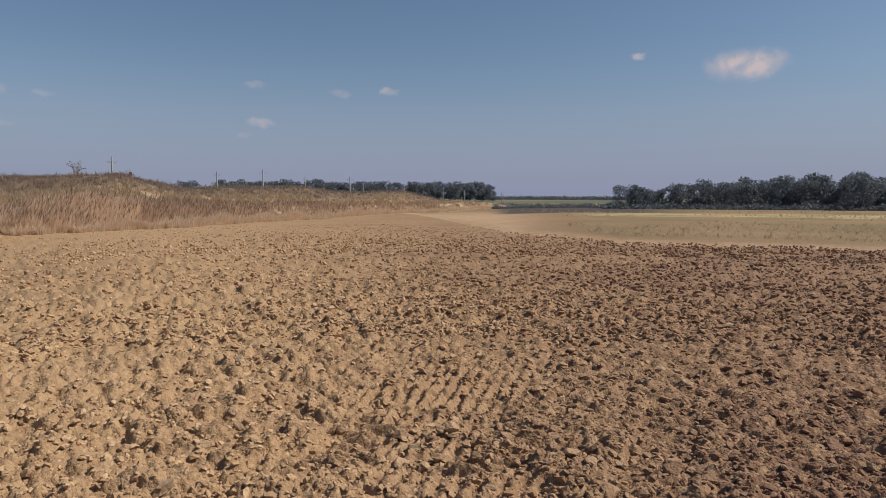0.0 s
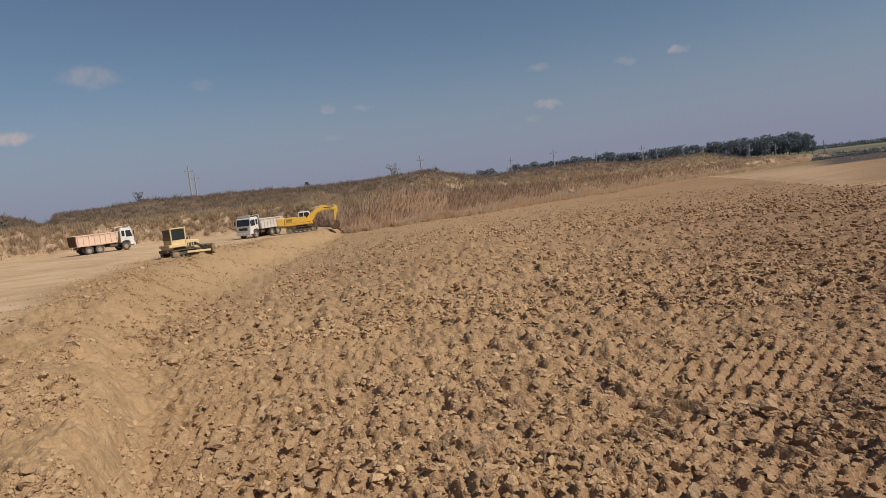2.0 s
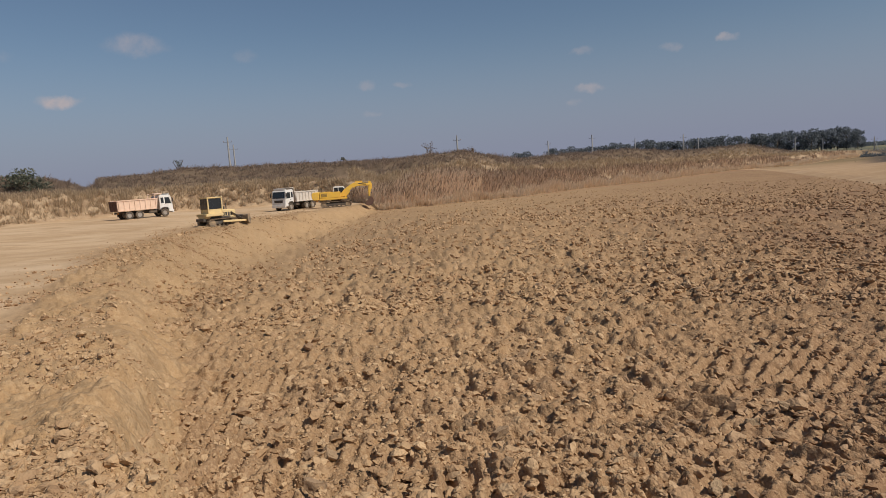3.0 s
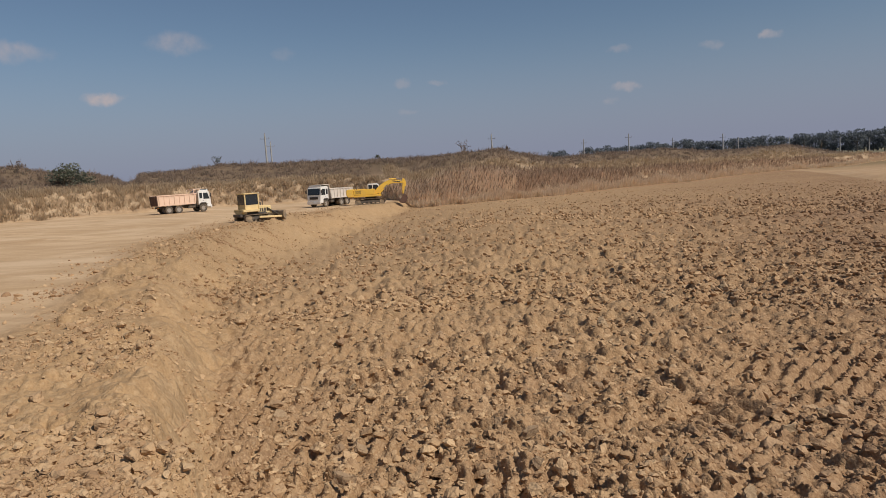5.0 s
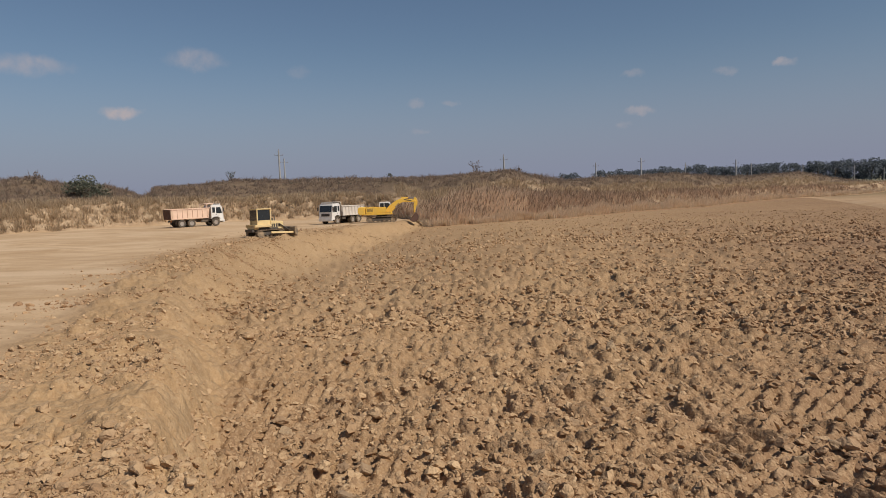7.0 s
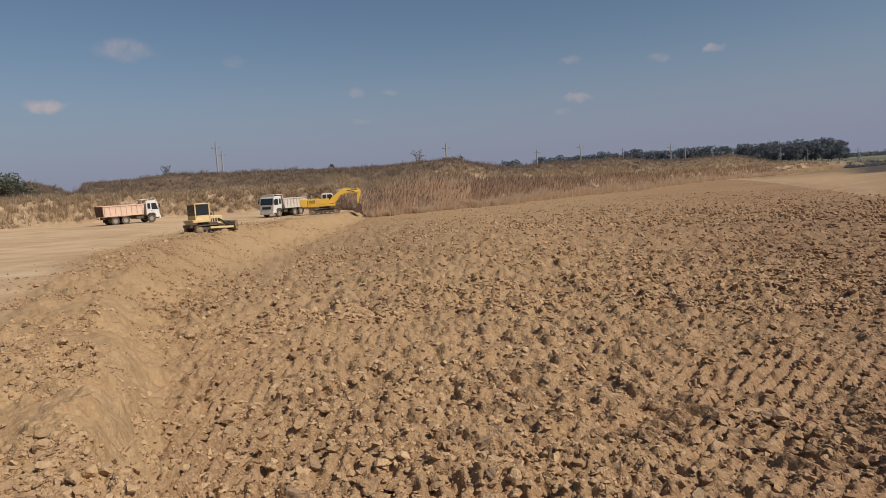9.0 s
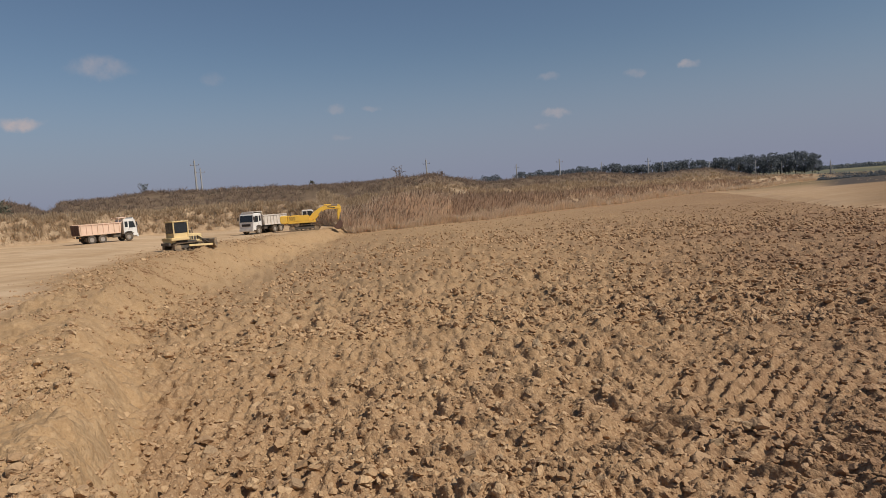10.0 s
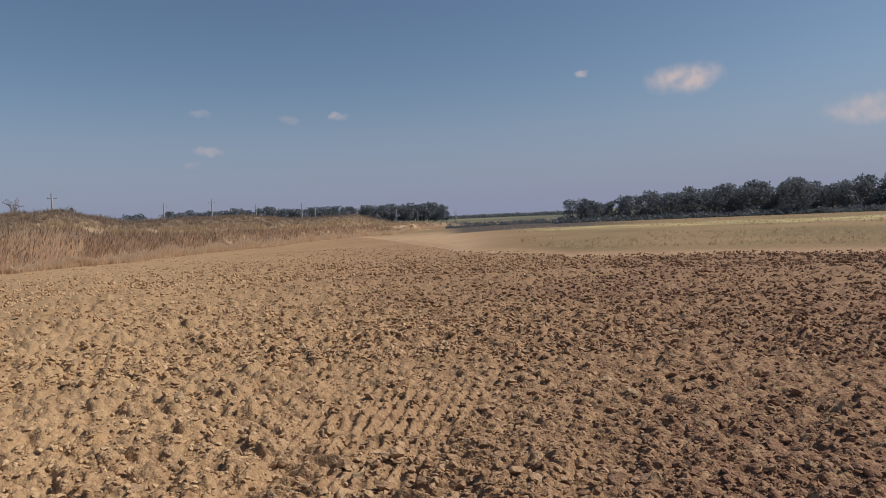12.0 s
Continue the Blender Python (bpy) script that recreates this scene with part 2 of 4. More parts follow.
FOOT = ([-180, -60, -30, -8, -3, -1, 2.2, 10, 21.2, 28.4, 32.7, 34.5, 36, 38, 41, 48.6, 55, 65, 75, 110, 180],
        [300, 300, 300, 290, 260, 222, 205, 146, 101, 91, 90, 97, 105, 113, 120, 124, 112, 108, 104, 95, 95])
CREST = ([-30, -8, -1.6, .4, 3.3, 8, 12.2, 16.6, 21.1, 23, 25.8, 28.5, 30.6, 35.4, 40.2, 44.8, 48.8, 51.5, 54.6, 55.1, 55.7, 56.2, 57.6, 61, 63, 65, 110],
         [-26, -16, -10, -4, 11, 8, 17, 17, 14, 22, 35, 32, 30, 29, 31, 32, 35, 28, 27, 15, 13, 18, 29, 36, 45, 42, 40])
EDGE_R = ([-180, -15, -5.6, -2, 0, 3, 8], [50, 53, 74, 106, 138, 196, 230])


def land(x, y):
    """Heights, without clods, and the masks of what covers the ground."""
    d = np.hypot(x, y) + 1e-6
    th = np.degrees(np.arctan2(-x, y))
    back = smooth(np.abs(th), 112, 150)
    foot, rise = np.interp(th, *FOOT), np.interp(th, *CREST)
    wob = fbm(x * .06, y * .06, 3, 7)
    foot = foot * (1 + .03 * wob)
    # the dug floor, deepest under the working face
    hf = 2.6 + 2.0 * (1 - np.exp(-(d / 70) ** 1.5))
    hf = hf + 1.85 * smooth(th, 24, 42) * smooth(d, 10, 52) * (1 - smooth(d, 74, 96)) + .08 * fbm(x * .25, y * .25, 3, 3) * smooth(d, 3, 9)
    # the haul platform on the other side of the cut
    hp = 2.0 + 1.4 * smooth(d, 5, 60) - .42 * smooth(th, 46, 52) * smooth(d, 40, 85) + .05 * fbm(x * .2, y * .2, 3, 5)
    toe = np.interp(d, [0, 6.3, 9.7, 16, 32, 55, 75, 88, 97], [51.5, 50.9, 50.4, 50.1, 46.7, 42.5, 36.8, 33.8, 33])
    brow = np.interp(d, [0, 5, 7.6, 11, 20, 46, 69, 84, 90, 97], [56, 55.2, 54.7, 54.4, 53.2, 50.1, 44.2, 37.5, 35, 34])
    jag = (fbm(x * .55, y * .55, 3, 21) * 1.3 + fbm(x * 2.1, y * 2.1, 2, 22) * .5) * 57.3 / np.maximum(d, 5) * .5
    u = (th + jag - toe) / (brow - toe)
    away = smooth(d, 1.8, 4.2)
    face = smooth(u, 0, 1.0) * (1 - smooth(th, 118, 168))
    u0 = (th - toe) / (brow - toe)
    h = hf + (hp - hf) * face
    # a low spoil heap along the brow
    h = h - .05 * np.exp(-((u0 - 1.5) / .8) ** 2) * smooth(d, 3, 7) * (1 - smooth(d, 60, 80)) * (1 + 2.0 * fbm(x * .7, y * .7, 2, 9))
    # field past the floor's far edge
    edge = np.interp(th, *EDGE_R)
    side = 1 - smooth(th, 4, 9) + smooth(th, 120, 170)
    fld = smooth(d, edge * .95, edge * 1.12) * side
    hfield = 3.3 + 1.0 * smooth(th, -12, 3) + .5 * smooth(d, 120, 260) + .2 * fbm(x * .03, y * .03, 3, 13)
    h = h + (hfield - h) * fld
    # banks round the site
    q = d - foot
    reed = 1 - smooth(th, 32.5, 41)
    on = smooth(q, 0, 1.0) * smooth(th, -9, -2) * (1 - back)
    top = rise / 1184 * (foot + 35) + 0 * d
    h = 2.3 + (h - 2.3) * away
    base = -h
    lower = base + (2.7 * reed + (3.6 + .8 * wob) * (1 - reed)) * smooth(q, -.5, 4.5 + 8 * reed)
    z = np.where(q > -.5, lower + np.maximum(top - lower, -1.5) * smooth(q, 4 + 9 * reed, 26 + 10 * reed), base)
    z = base + (z - base) * smooth(th, -9, -2) * (1 - back)
    z = z + on * (.35 * fbm(x * .3, y * .3, 3, 31) + .5 * fbm(x * .8, y * .8, 3, 33) * (1 - smooth(q, 8, 16))) * smooth(q, .5, 4)
    gully = np.abs(fbm(th * np.radians(foot) * .45, q * .12, 3, 35)) * 2
    z = z + (1 - reed) * smooth(th, -9, -2) * (1 - back) * (1.3 * (.35 - gully) * smooth(q, -.5, 1.5) * (1 - smooth(q, 5, 9)))
    # distance: long swells and low hills on the skyline
    wide = smooth(d, 330, 900)
    z = z + (-6 + 9 * fbm(x * .0012, y * .0012, 3, 41) - z) * wide
    z = z + smooth(d, 1500, 3400) * (9 + 16 * fbm(x * .0006 + 3.1, y * .0006, 2, 43))
    dryb = smooth(q, -.6, .8) * smooth(th, -6, -1) * (1 - wide) * (1 - back)
    straws, pale = 1 - smooth(th, 34, 39), smooth(th, 17, 22) * (1 - smooth(th, 27, 31))
    scrubb = dryb * smooth(q, 6 + 12 * straws + 4 * pale, 13 + 14 * straws + 6 * pale)
    spread = np.interp(d, [4, 10, 25, 60], [4.6, 3.6, 2.0, 1.6])
    m = {
        "floor": (1 - face) * (1 - fld) * (1 - dryb),
        "sandy": np.clip(smooth(u, -.25, .15) * (1 - smooth(u / spread, .7, 1.2)) + .6 * smooth(th, 0, 26) * smooth(d, 6, 14) * (1 - face), 0, 1) * (1 - dryb),
        "road": np.clip(smooth(u / spread, .75, 1.25) * (1 - dryb) + smooth(d, edge * .96, edge * 1.0) * (1 - smooth(d, edge * 1.03, edge * 1.12) * (1 - smooth(th, -12, -4))) * (1 - smooth(th, 6, 12)) * (1 - dryb) * (.4 + .2 * smooth(th, -12, -2)), 0, 1),
        "straw": smooth(d, 118, 128) * (1 - smooth(d, 150, 165)) * smooth(-th, 9, 14), "grass": smooth(d, edge * 1.03, edge * 1.14) * (1 - smooth(th, -17, -3) * (1 - smooth(d, 150, 230)) * (1 - smooth(th, 120, 170))) * (1 - dryb),
        "dry": dryb, "scrub": scrubb, "plough": smooth(d, 150, 165) * (1 - smooth(d, 300, 330)) * smooth(-th, 3.5, 6) * (1 - smooth(-th, 15, 22)), "far": smooth(d, 320, 520),
        "dark": np.clip(smooth(-th + 14 * fbm(x * .12, y * .12, 3, 51), -28, 44) * 1.0 + .25 * smooth(fbm(x * .2, y * .2, 2, 53), .1, .4), 0, 1),
    }
    open_side = 1 - smooth(th, 118, 168)
    for key, level in (("sandy", .45), ("road", 0), ("dark", .1)):
        m[key] = level + (m[key] * (open_side if key != "dark" else 1 - smooth(-th, 110, 170)) - level) * away
    m["floor"] = 1 + (m["floor"] - 1) * away
    return z + EYE, m


def treads(x, y):
    """Marks of crawler tracks: heights, and where they lie."""
    tread, bands = 0 * x, 0 * x
    th = np.degrees(np.arctan2(-x, y)) + 8 * fbm(x * .2, y * .2, 2, 80)
    ahead = smooth(th, 6, 12)
    for ang, seed, lane, where in ((24, 81, .85, ahead), (-14, 84, .8, 1 - ahead), (66, 87, 1.6, 1 + 0 * x)):
        ca, sa = math.cos(radians(ang)), math.sin(radians(ang))
        bend = .6 * fbm(x * .15, y * .15, 2, seed)
        a, b = ca * x + sa * y, -sa * x + ca * y + bend
        off = np.abs((b / lane) % 1 - .5) * lane
        band = where * (1 - smooth(off, .3, .4)) * smooth(fbm(x * .28, y * .28, 2, seed + 1), -.08, .1)
        bar = np.abs(((a + .06 * fbm(x * 2, y * 2, 2, seed + 2)) / .19) % 1 - .5) * 2
        depth = .115 * smooth(bar, .05, .95) * (.8 + .9 * fbm(x * 1.5, y * 1.5, 2, seed + 2)) - .065
        tread = np.where(band > bands, depth * band, tread)
        bands = np.maximum(bands, band)
    return tread, bands


def rough(x, y, m):
    """Clods and the marks of crawler tracks on the dug floor, crumbs elsewhere."""
    d = np.hypot(x, y)
    f = m["floor"] * smooth(d, 2, 4) * (1 - .3 * smooth(x / d, -.2, .3))
    wx, wy = x + .25 * fbm(x * .8, y * .8, 2, 61), y + .25 * fbm(x * .8, y * .8, 2, 62)
    n1, n2, n3 = 1 - smooth(d, 8, 15), 1 - smooth(d, 14, 24), 1 - smooth(d, 26, 48)
    tread, bands = treads(x, y)
    free = 1 - .6 * bands * (1 - smooth(d, 8, 14))
    z = f * (.09 * fbm(x * .7, y * .7, 2, 63) * n3 + .06 * fbm(x * 5, y * 5, 3, 67) * n1 + tread * (1 - smooth(d, 8, 14)))
    z = z + f * free * (.11 * lumps(wx * 3.0, wy * 3.0, 71, .7) * n2 + .07 * lumps(wx * 6.5, wy * 6.5, 74, .85) * (1 - smooth(d, 9, 16)) + .04 * lumps(wx * 14, wy * 14, 78, .85) * (1 - smooth(d, 5.5, 8.5)))
    z = z + f * (.15 * lumps(wx * 2.3, wy * 2.3, 171, .85) * smooth(d, 10, 17) * (1 - smooth(d, 26, 42)) + .17 * lumps(wx * 1.35, wy * 1.35, 174, .85) * smooth(d, 22, 36) * (1 - smooth(d, 60, 95)))
    z = z + f * .07 * lumps(wx * 4.5, wy * 4.5, 191, .8) * smooth(d, 8, 12) * (1 - smooth(d, 20, 32))
    z = z + f * .08 * lumps(wx * 1.35, wy * 1.35, 77, .3) * n3
    other = (1 - m["floor"]) * (1 - m["dry"]) * (1 - m["grass"])
    spoil = np.clip(m["sandy"] * 1.2, 0, 1) * (1 - m["floor"]) * smooth(fbm(x * .8, y * .8, 3, 91), -.4, .0)
    z = z + spoil * (.05 * fbm(x * 3, y * 3, 3, 92) * n1 + .11 * lumps(wx * 2.4, wy * 2.4, 93, .55) * n2 + .06 * lumps(wx * 6.5, wy * 6.5, 96, .7) * n1 + .03 * lumps(wx * 14, wy * 14, 99, .7) * (1 - smooth(d, 6, 9)))
    z = z + m["sandy"] * (1 - m["floor"]) * .05 * fbm(x * 7, y * 7, 3, 98) * n2
    slope = m["sandy"] * (1 - m["dry"]) * smooth(d, 11, 22) * (1 - smooth(d, 75, 100))
    z = z + slope * (.16 * lumps(wx * 1.6, wy * 1.6, 181, .65) + .15 * lumps(wx * 3.2, wy * 3.2, 187, .75) * (1 - smooth(d, 30, 50)) + .3 * fbm(x * .7, y * .7, 3, 184))
    z = z + other * .025 * fbm(x * 1.2, y * 1.2, 2, 97) * n2
    th = np.degrees(np.arctan2(-x, y))
    fine = smooth(th, -54, -46) * (1 - smooth(th, 75, 80))
    return z * fine + (1 - fine) * m["floor"] * (.1 * fbm(x * .8, y * .8, 2, 401) + .08 * lumps(wx * 1.3, wy * 1.3, 403, .6)) * (1 - smooth(d, 30, 60))


def height(x, y, clods=True):
    xa, ya = np.array([float(x)]), np.array([float(y)])
    z, m = land(xa, ya)
    return float(z[0] + (rough(xa, ya, m)[0] if clods else 0))


def mesh_from(name, verts, faces, mat=None, smooth_shade=False):
    """A mesh from arrays: verts (n, 3), faces (m, 3 or 4)."""
    me = bpy.data.meshes.new(name)
    n, size = len(faces), faces.shape[1]
    me.vertices.add(len(verts))
    me.vertices.foreach_set("co", np.ascontiguousarray(verts, dtype=np.float32).ravel())
    me.loops.add(n * size)
    me.loops.foreach_set("vertex_index", np.ascontiguousarray(faces, dtype=np.int32).ravel())
    me.polygons.add(n)
    me.polygons.foreach_set("loop_start", np.arange(n, dtype=np.int32) * size)
    me.polygons.foreach_set("use_smooth", np.full(n, smooth_shade))
    me.update(calc_edges=True)
    if mat:
        me.materials.append(mat)
    return me


# the ground sheet: rings round the standing point out to the skyline
dense = np.arange(-43, 72, .17)
angs = np.concatenate([dense, np.arange(73, 316, 3.0)])
near = 2.6 * 1184 / np.concatenate([np.arange(900, 200, -1.45), np.arange(200, 48, -2.1)])
rings = np.concatenate([[.002, .3, .6, .9, 1.2, 1.5, 1.8, 2.1, 2.4, 2.7, 3.0, 3.2], near, np.arange(near[-1] + .8, 150, .9), 150 * 1.018 ** np.arange(1, 60), 440 * 1.08 ** np.arange(0, 31)])
A, R = np.meshgrid(np.radians(angs), rings)
gx, gy = -np.sin(A) * R, np.cos(A) * R
gz, masks = land(gx, gy)
gz = gz + rough(gx, gy, masks)
# crumbly grain of the dug clay, coarser with the sheet's own spacing
loose = masks["floor"] * (1 - masks["dry"]) * (1 - .6 * masks["sandy"])
loose = loose * smooth(R, 3, 5) * (1 - smooth(R, 60, 95)) * (A < 1.3) * (A > -.8)
gz = gz + loose * np.minimum(.0005 * R, .03) * np.random.default_rng(77).normal(0, 1, R.shape)
nr, na = gx.shape
grid = np.arange(nr * na).reshape(nr, na)
nxt = np.roll(grid, -1, axis=1)
quads = np.stack([grid[:-1], grid[1:], nxt[1:], nxt[:-1]], -1).reshape(-1, 4)
verts = np.stack([gx, gy, gz], -1).reshape(-1, 3)
ground_mesh = mesh_from("ground", verts, quads, soil, True)
for key in ("sandy", "road", "grass", "dry", "scrub", "far", "dark", "plough", "straw"):
    at = ground_mesh.attributes.new(key, "FLOAT", "POINT")
    at.data.foreach_set("value", masks[key].ravel().astype(np.float32))
ground = tagged(new("ground", ground_mesh), "tan clay earthworks ground, ploughed up by crawler tracks", "ground", kind="structure")


# ---------------- building helpers ----------------
def part(name, bm, mat, parent=None, label=""):
    """One mesh object from a bmesh, under its thing."""
    me = bpy.data.meshes.new(name)
    bm.normal_update()
    bm.to_mesh(me)
    bm.free()
    me.materials.append(mat)
    ob = new(name, me)
    ob.parent = parent
    return tagged(ob, label)


def box(bm, size, at, bevel=0.0, turn=(0, 0, 0), taper=None):
    """A bevelled block; taper: how much its top shrinks in x and y."""
    r = bmesh.ops.create_cube(bm, size=1)
    vs = r["verts"]
    if taper:
        for v in vs:
            if v.co.z > 0:
                v.co.x *= taper[0]
                v.co.y *= taper[1]
    bmesh.ops.transform(bm, matrix=pose(*at, *turn) @ Matrix.Diagonal((*size, 1)), verts=vs)
    if bevel:
        es = list({e for v in vs for e in v.link_edges})
        bmesh.ops.bevel(bm, geom=es, offset=bevel, segments=2, affect="EDGES", clamp_overlap=True)


def rod(bm, a, b, r0, r1=None, seg=12):
    """A round bar from a to b."""
    a, b = Vector(a), Vector(b)
    m = Matrix.Translation((a + b) / 2) @ (b - a).to_track_quat("Z", "Y").to_matrix().to_4x4()
    bmesh.ops.create_cone(bm, cap_ends=True, segments=seg, radius1=r0, radius2=r0 if r1 is None else r1, depth=(b - a).length, matrix=m)


def slab(bm, outline, y0, y1, bevel=0.0):
    """An outline in x and z, drawn out from y0 to y1."""
    lo = [bm.verts.new((x, y0, z)) for x, z in outline]
    hi = [bm.verts.new((x, y1, z)) for x, z in outline]
    n = len(outline)
    fs = [bm.faces.new(lo), bm.faces.new(hi[::-1])]
    fs += [bm.faces.new((lo[(i + 1) % n], lo[i], hi[i], hi[(i + 1) % n])) for i in range(n)]
    bmesh.ops.recalc_face_normals(bm, faces=fs)
    if bevel:
        es = list({e for f in fs for e in f.edges})
        bmesh.ops.bevel(bm, geom=es, offset=bevel, segments=1, affect="EDGES", clamp_overlap=True)


def thing(name, label, category, group=""):
    return tagged(new(name), label, category, group)


def ring(bm, r_out, r_in, width, at, seg=28):
    """A tyre or rim: a rounded ring about the y axis."""
    prof = [(r_in, -.5), (r_out * .93, -.5), (r_out, -.34), (r_out, .34), (r_out * .93, .5), (r_in, .5)]
    rows = []
    for i in range(seg):
        a = 2 * math.pi * i / seg
        rows.append([bm.verts.new((at[0] + r * math.cos(a), at[1] + w * width, at[2] + r * math.sin(a))) for r, w in prof])
    fs = []
    for i in range(seg):
        p, q = rows[i], rows[(i + 1) % seg]
        for j in range(len(prof)):
            jj = (j + 1) % len(prof)
            fs.append(bm.faces.new((p[j], p[jj], q[jj], q[j])))
    bmesh.ops.recalc_face_normals(bm, faces=fs)


# ---------------- plant cover ----------------
stalk_mat = material("dry_stalks", (.5, .38, .22), .9)
k = Net(stalk_mat)
k.base(k.mix(k.rnd(True), (.66, .505, .35), (.82, .66, .475)))
reed_mat = material("brown_reeds", (.42, .3, .19), .9)
k = Net(reed_mat)
k.base(k.mix(k.rnd(True), (.68, .52, .365), (.88, .70, .52)))
brown_mat = material("brown_grass", (.4, .28, .18), .95)
k = Net(brown_mat)
k.base(k.mix(k.rnd(True), (.52, .37, .26), (.70, .52, .375)))
plume_mat = material("reed_plumes", (.26, .18, .11), .95)
k = Net(plume_mat)
k.base(k.mix(k.rnd(True), (.24, .16, .105), (.38, .265, .175)))
twig_mat = material("dry_scrub", (.2, .15, .09), .95)
k = Net(twig_mat)
k.base(k.mix(k.math("ADD", k.math("MULTIPLY", k.rnd(True), .15), k.math("MULTIPLY", k.attr("tone"), .85)), (.22, .16, .12), (.39, .29, .215)))
tuft_mat = material("pale_tussocks", (.5, .4, .25), .95)
k = Net(tuft_mat)
k.base(k.mix(k.math("ADD", k.math("MULTIPLY", k.rnd(True), .3), k.math("MULTIPLY", k.attr("tone"), .7)), (.33, .235, .145), (.66, .51, .34)))
pale_tuft = material("bleached_straw", (.7, .55, .38), .95)
k = Net(pale_tuft)
k.base(k.mix(k.math("ADD", k.math("MULTIPLY", k.rnd(True), .4), k.math("MULTIPLY", k.attr("tone"), .6)), (.62, .475, .33), (.84, .69, .51)))
green_mat = material("scrub_leaves", (.08, .1, .045), .8)
k = Net(green_mat)
k.base(k.mix(k.rnd(True), (.11, .125, .09), (.20, .20, .14)))



def lets_light_through(m, share):
    """Thin dry leaves: part of the light passes."""
    k = Net(m)
    tr, mx, out = k.n.new("ShaderNodeBsdfTranslucent"), k.n.new("ShaderNodeMixShader"), k.n["Material Output"]
    k.l.new(k.b.inputs["Base Color"].links[0].from_socket, tr.inputs["Color"])
    mx.inputs[0].default_value = share
    k.l.new(k.b.outputs[0], mx.inputs[1])
    k.l.new(tr.outputs[0], mx.inputs[2])
    k.l.new(mx.outputs[0], out.inputs["Surface"])


for m in (stalk_mat, reed_mat, brown_mat, plume_mat, twig_mat, tuft_mat, pale_tuft, green_mat):
    lets_light_through(m, .6 if m in (stalk_mat, reed_mat, brown_mat, pale_tuft) else .5)

rng = np.random.default_rng(4)


def polar_xy(th, d):
    a = np.radians(th)
    return -np.sin(a) * d, np.cos(a) * d


def blades(base, tall, lean, width, spin):
    """Narrow upright blades with a bend: two quads each."""
    n = len(base)
    side = np.stack([np.cos(spin), np.sin(spin), 0 * spin], 1) * width[:, None] * .5
    up = np.stack([lean[:, 0], lean[:, 1], np.ones(n)], 1) * tall[:, None]
    mid = base + up * np.array([.35, .35, .55])
    top = base + up
    v = np.stack([base - side, base + side, mid - side * .9, mid + side * .9, top - side * .25, top + side * .25], 1).reshape(-1, 3)
    o = np.arange(n)[:, None] * 6
    f = np.concatenate([o + [0, 1, 3, 2], o + [2, 3, 5, 4]], 0)
    return v, f, top


def stuff(name, v, f, mat, label, category, clump=0):
    """clump: corners to a clump, each clump of one tone."""
    me = mesh_from(name, v, f, mat)
    if clump:
        at = me.attributes.new("tone", "FLOAT", "POINT")
        at.data.foreach_set("value", np.repeat(rng.random(len(v) // clump), clump).astype(np.float32))
    return tagged(new(name, me), label, category, kind="stuff")


def fans(centres, size, count, wide=.12, spread=.5):
    """Clumps of upright leaning blades, one tapered quad each."""
    n = len(centres) * count
    c, s = np.repeat(centres, count, 0), np.repeat(size, count)
    out = rng.uniform(0, 6.283, n)
    lean = rng.random(n) * spread
    way = np.stack([np.cos(out), np.sin(out), 0 * out], 1)
    foot = c + way * (s * .45 * rng.random(n))[:, None]
    top = foot + (way * lean[:, None] + [0, 0, 1]) * (s * rng.uniform(.6, 1.25, n))[:, None]
    spin = rng.uniform(0, 6.283, n)
    side = np.stack([np.cos(spin), np.sin(spin), 0 * spin], 1) * (s * wide * rng.uniform(.5, 1.2, n))[:, None]
    v = np.stack([foot - side, foot + side, top + side * .35, top - side * .35], 1).reshape(-1, 3)
    return v, np.arange(n * 4).reshape(-1, 4)


def sprays(centres, size, count, squash=.8, flake=.12):
    """Clumps of small loose flakes, ragged in outline."""
    n = len(centres)
    c = np.repeat(centres, count, 0)
    s = np.repeat(size, count)
    p = rng.normal(size=(n * count, 3))
    p /= np.linalg.norm(p, axis=1, keepdims=True)
    p *= (rng.random(n * count) ** .45)[:, None]
    p[:, 2] = np.abs(p[:, 2]) * squash
    p = c + p * s[:, None]
    a = rng.normal(size=p.shape)
    a /= np.linalg.norm(a, axis=1, keepdims=True)
    b = np.cross(a, rng.normal(size=p.shape))
    b /= np.linalg.norm(b, axis=1, keepdims=True)
    w = (flake * (.5 + rng.random(len(p))))[:, None] * (s[:, None] ** .5)
    v = np.stack([p - a * w - b * w * .5, p + a * w - b * w * .5, p + a * w * .7 + b * w * .5, p - a * w * .7 + b * w * .5], 1).reshape(-1, 3)
    return v, np.arange(len(p) * 4).reshape(-1, 4)


def foot_at(th):
    """Range of the bank's foot, with its wobble."""
    d = np.interp(th, *FOOT)
    x, y = polar_xy(th, d)
    return d * (1 + .03 * fbm(x * .06, y * .06, 3, 7))


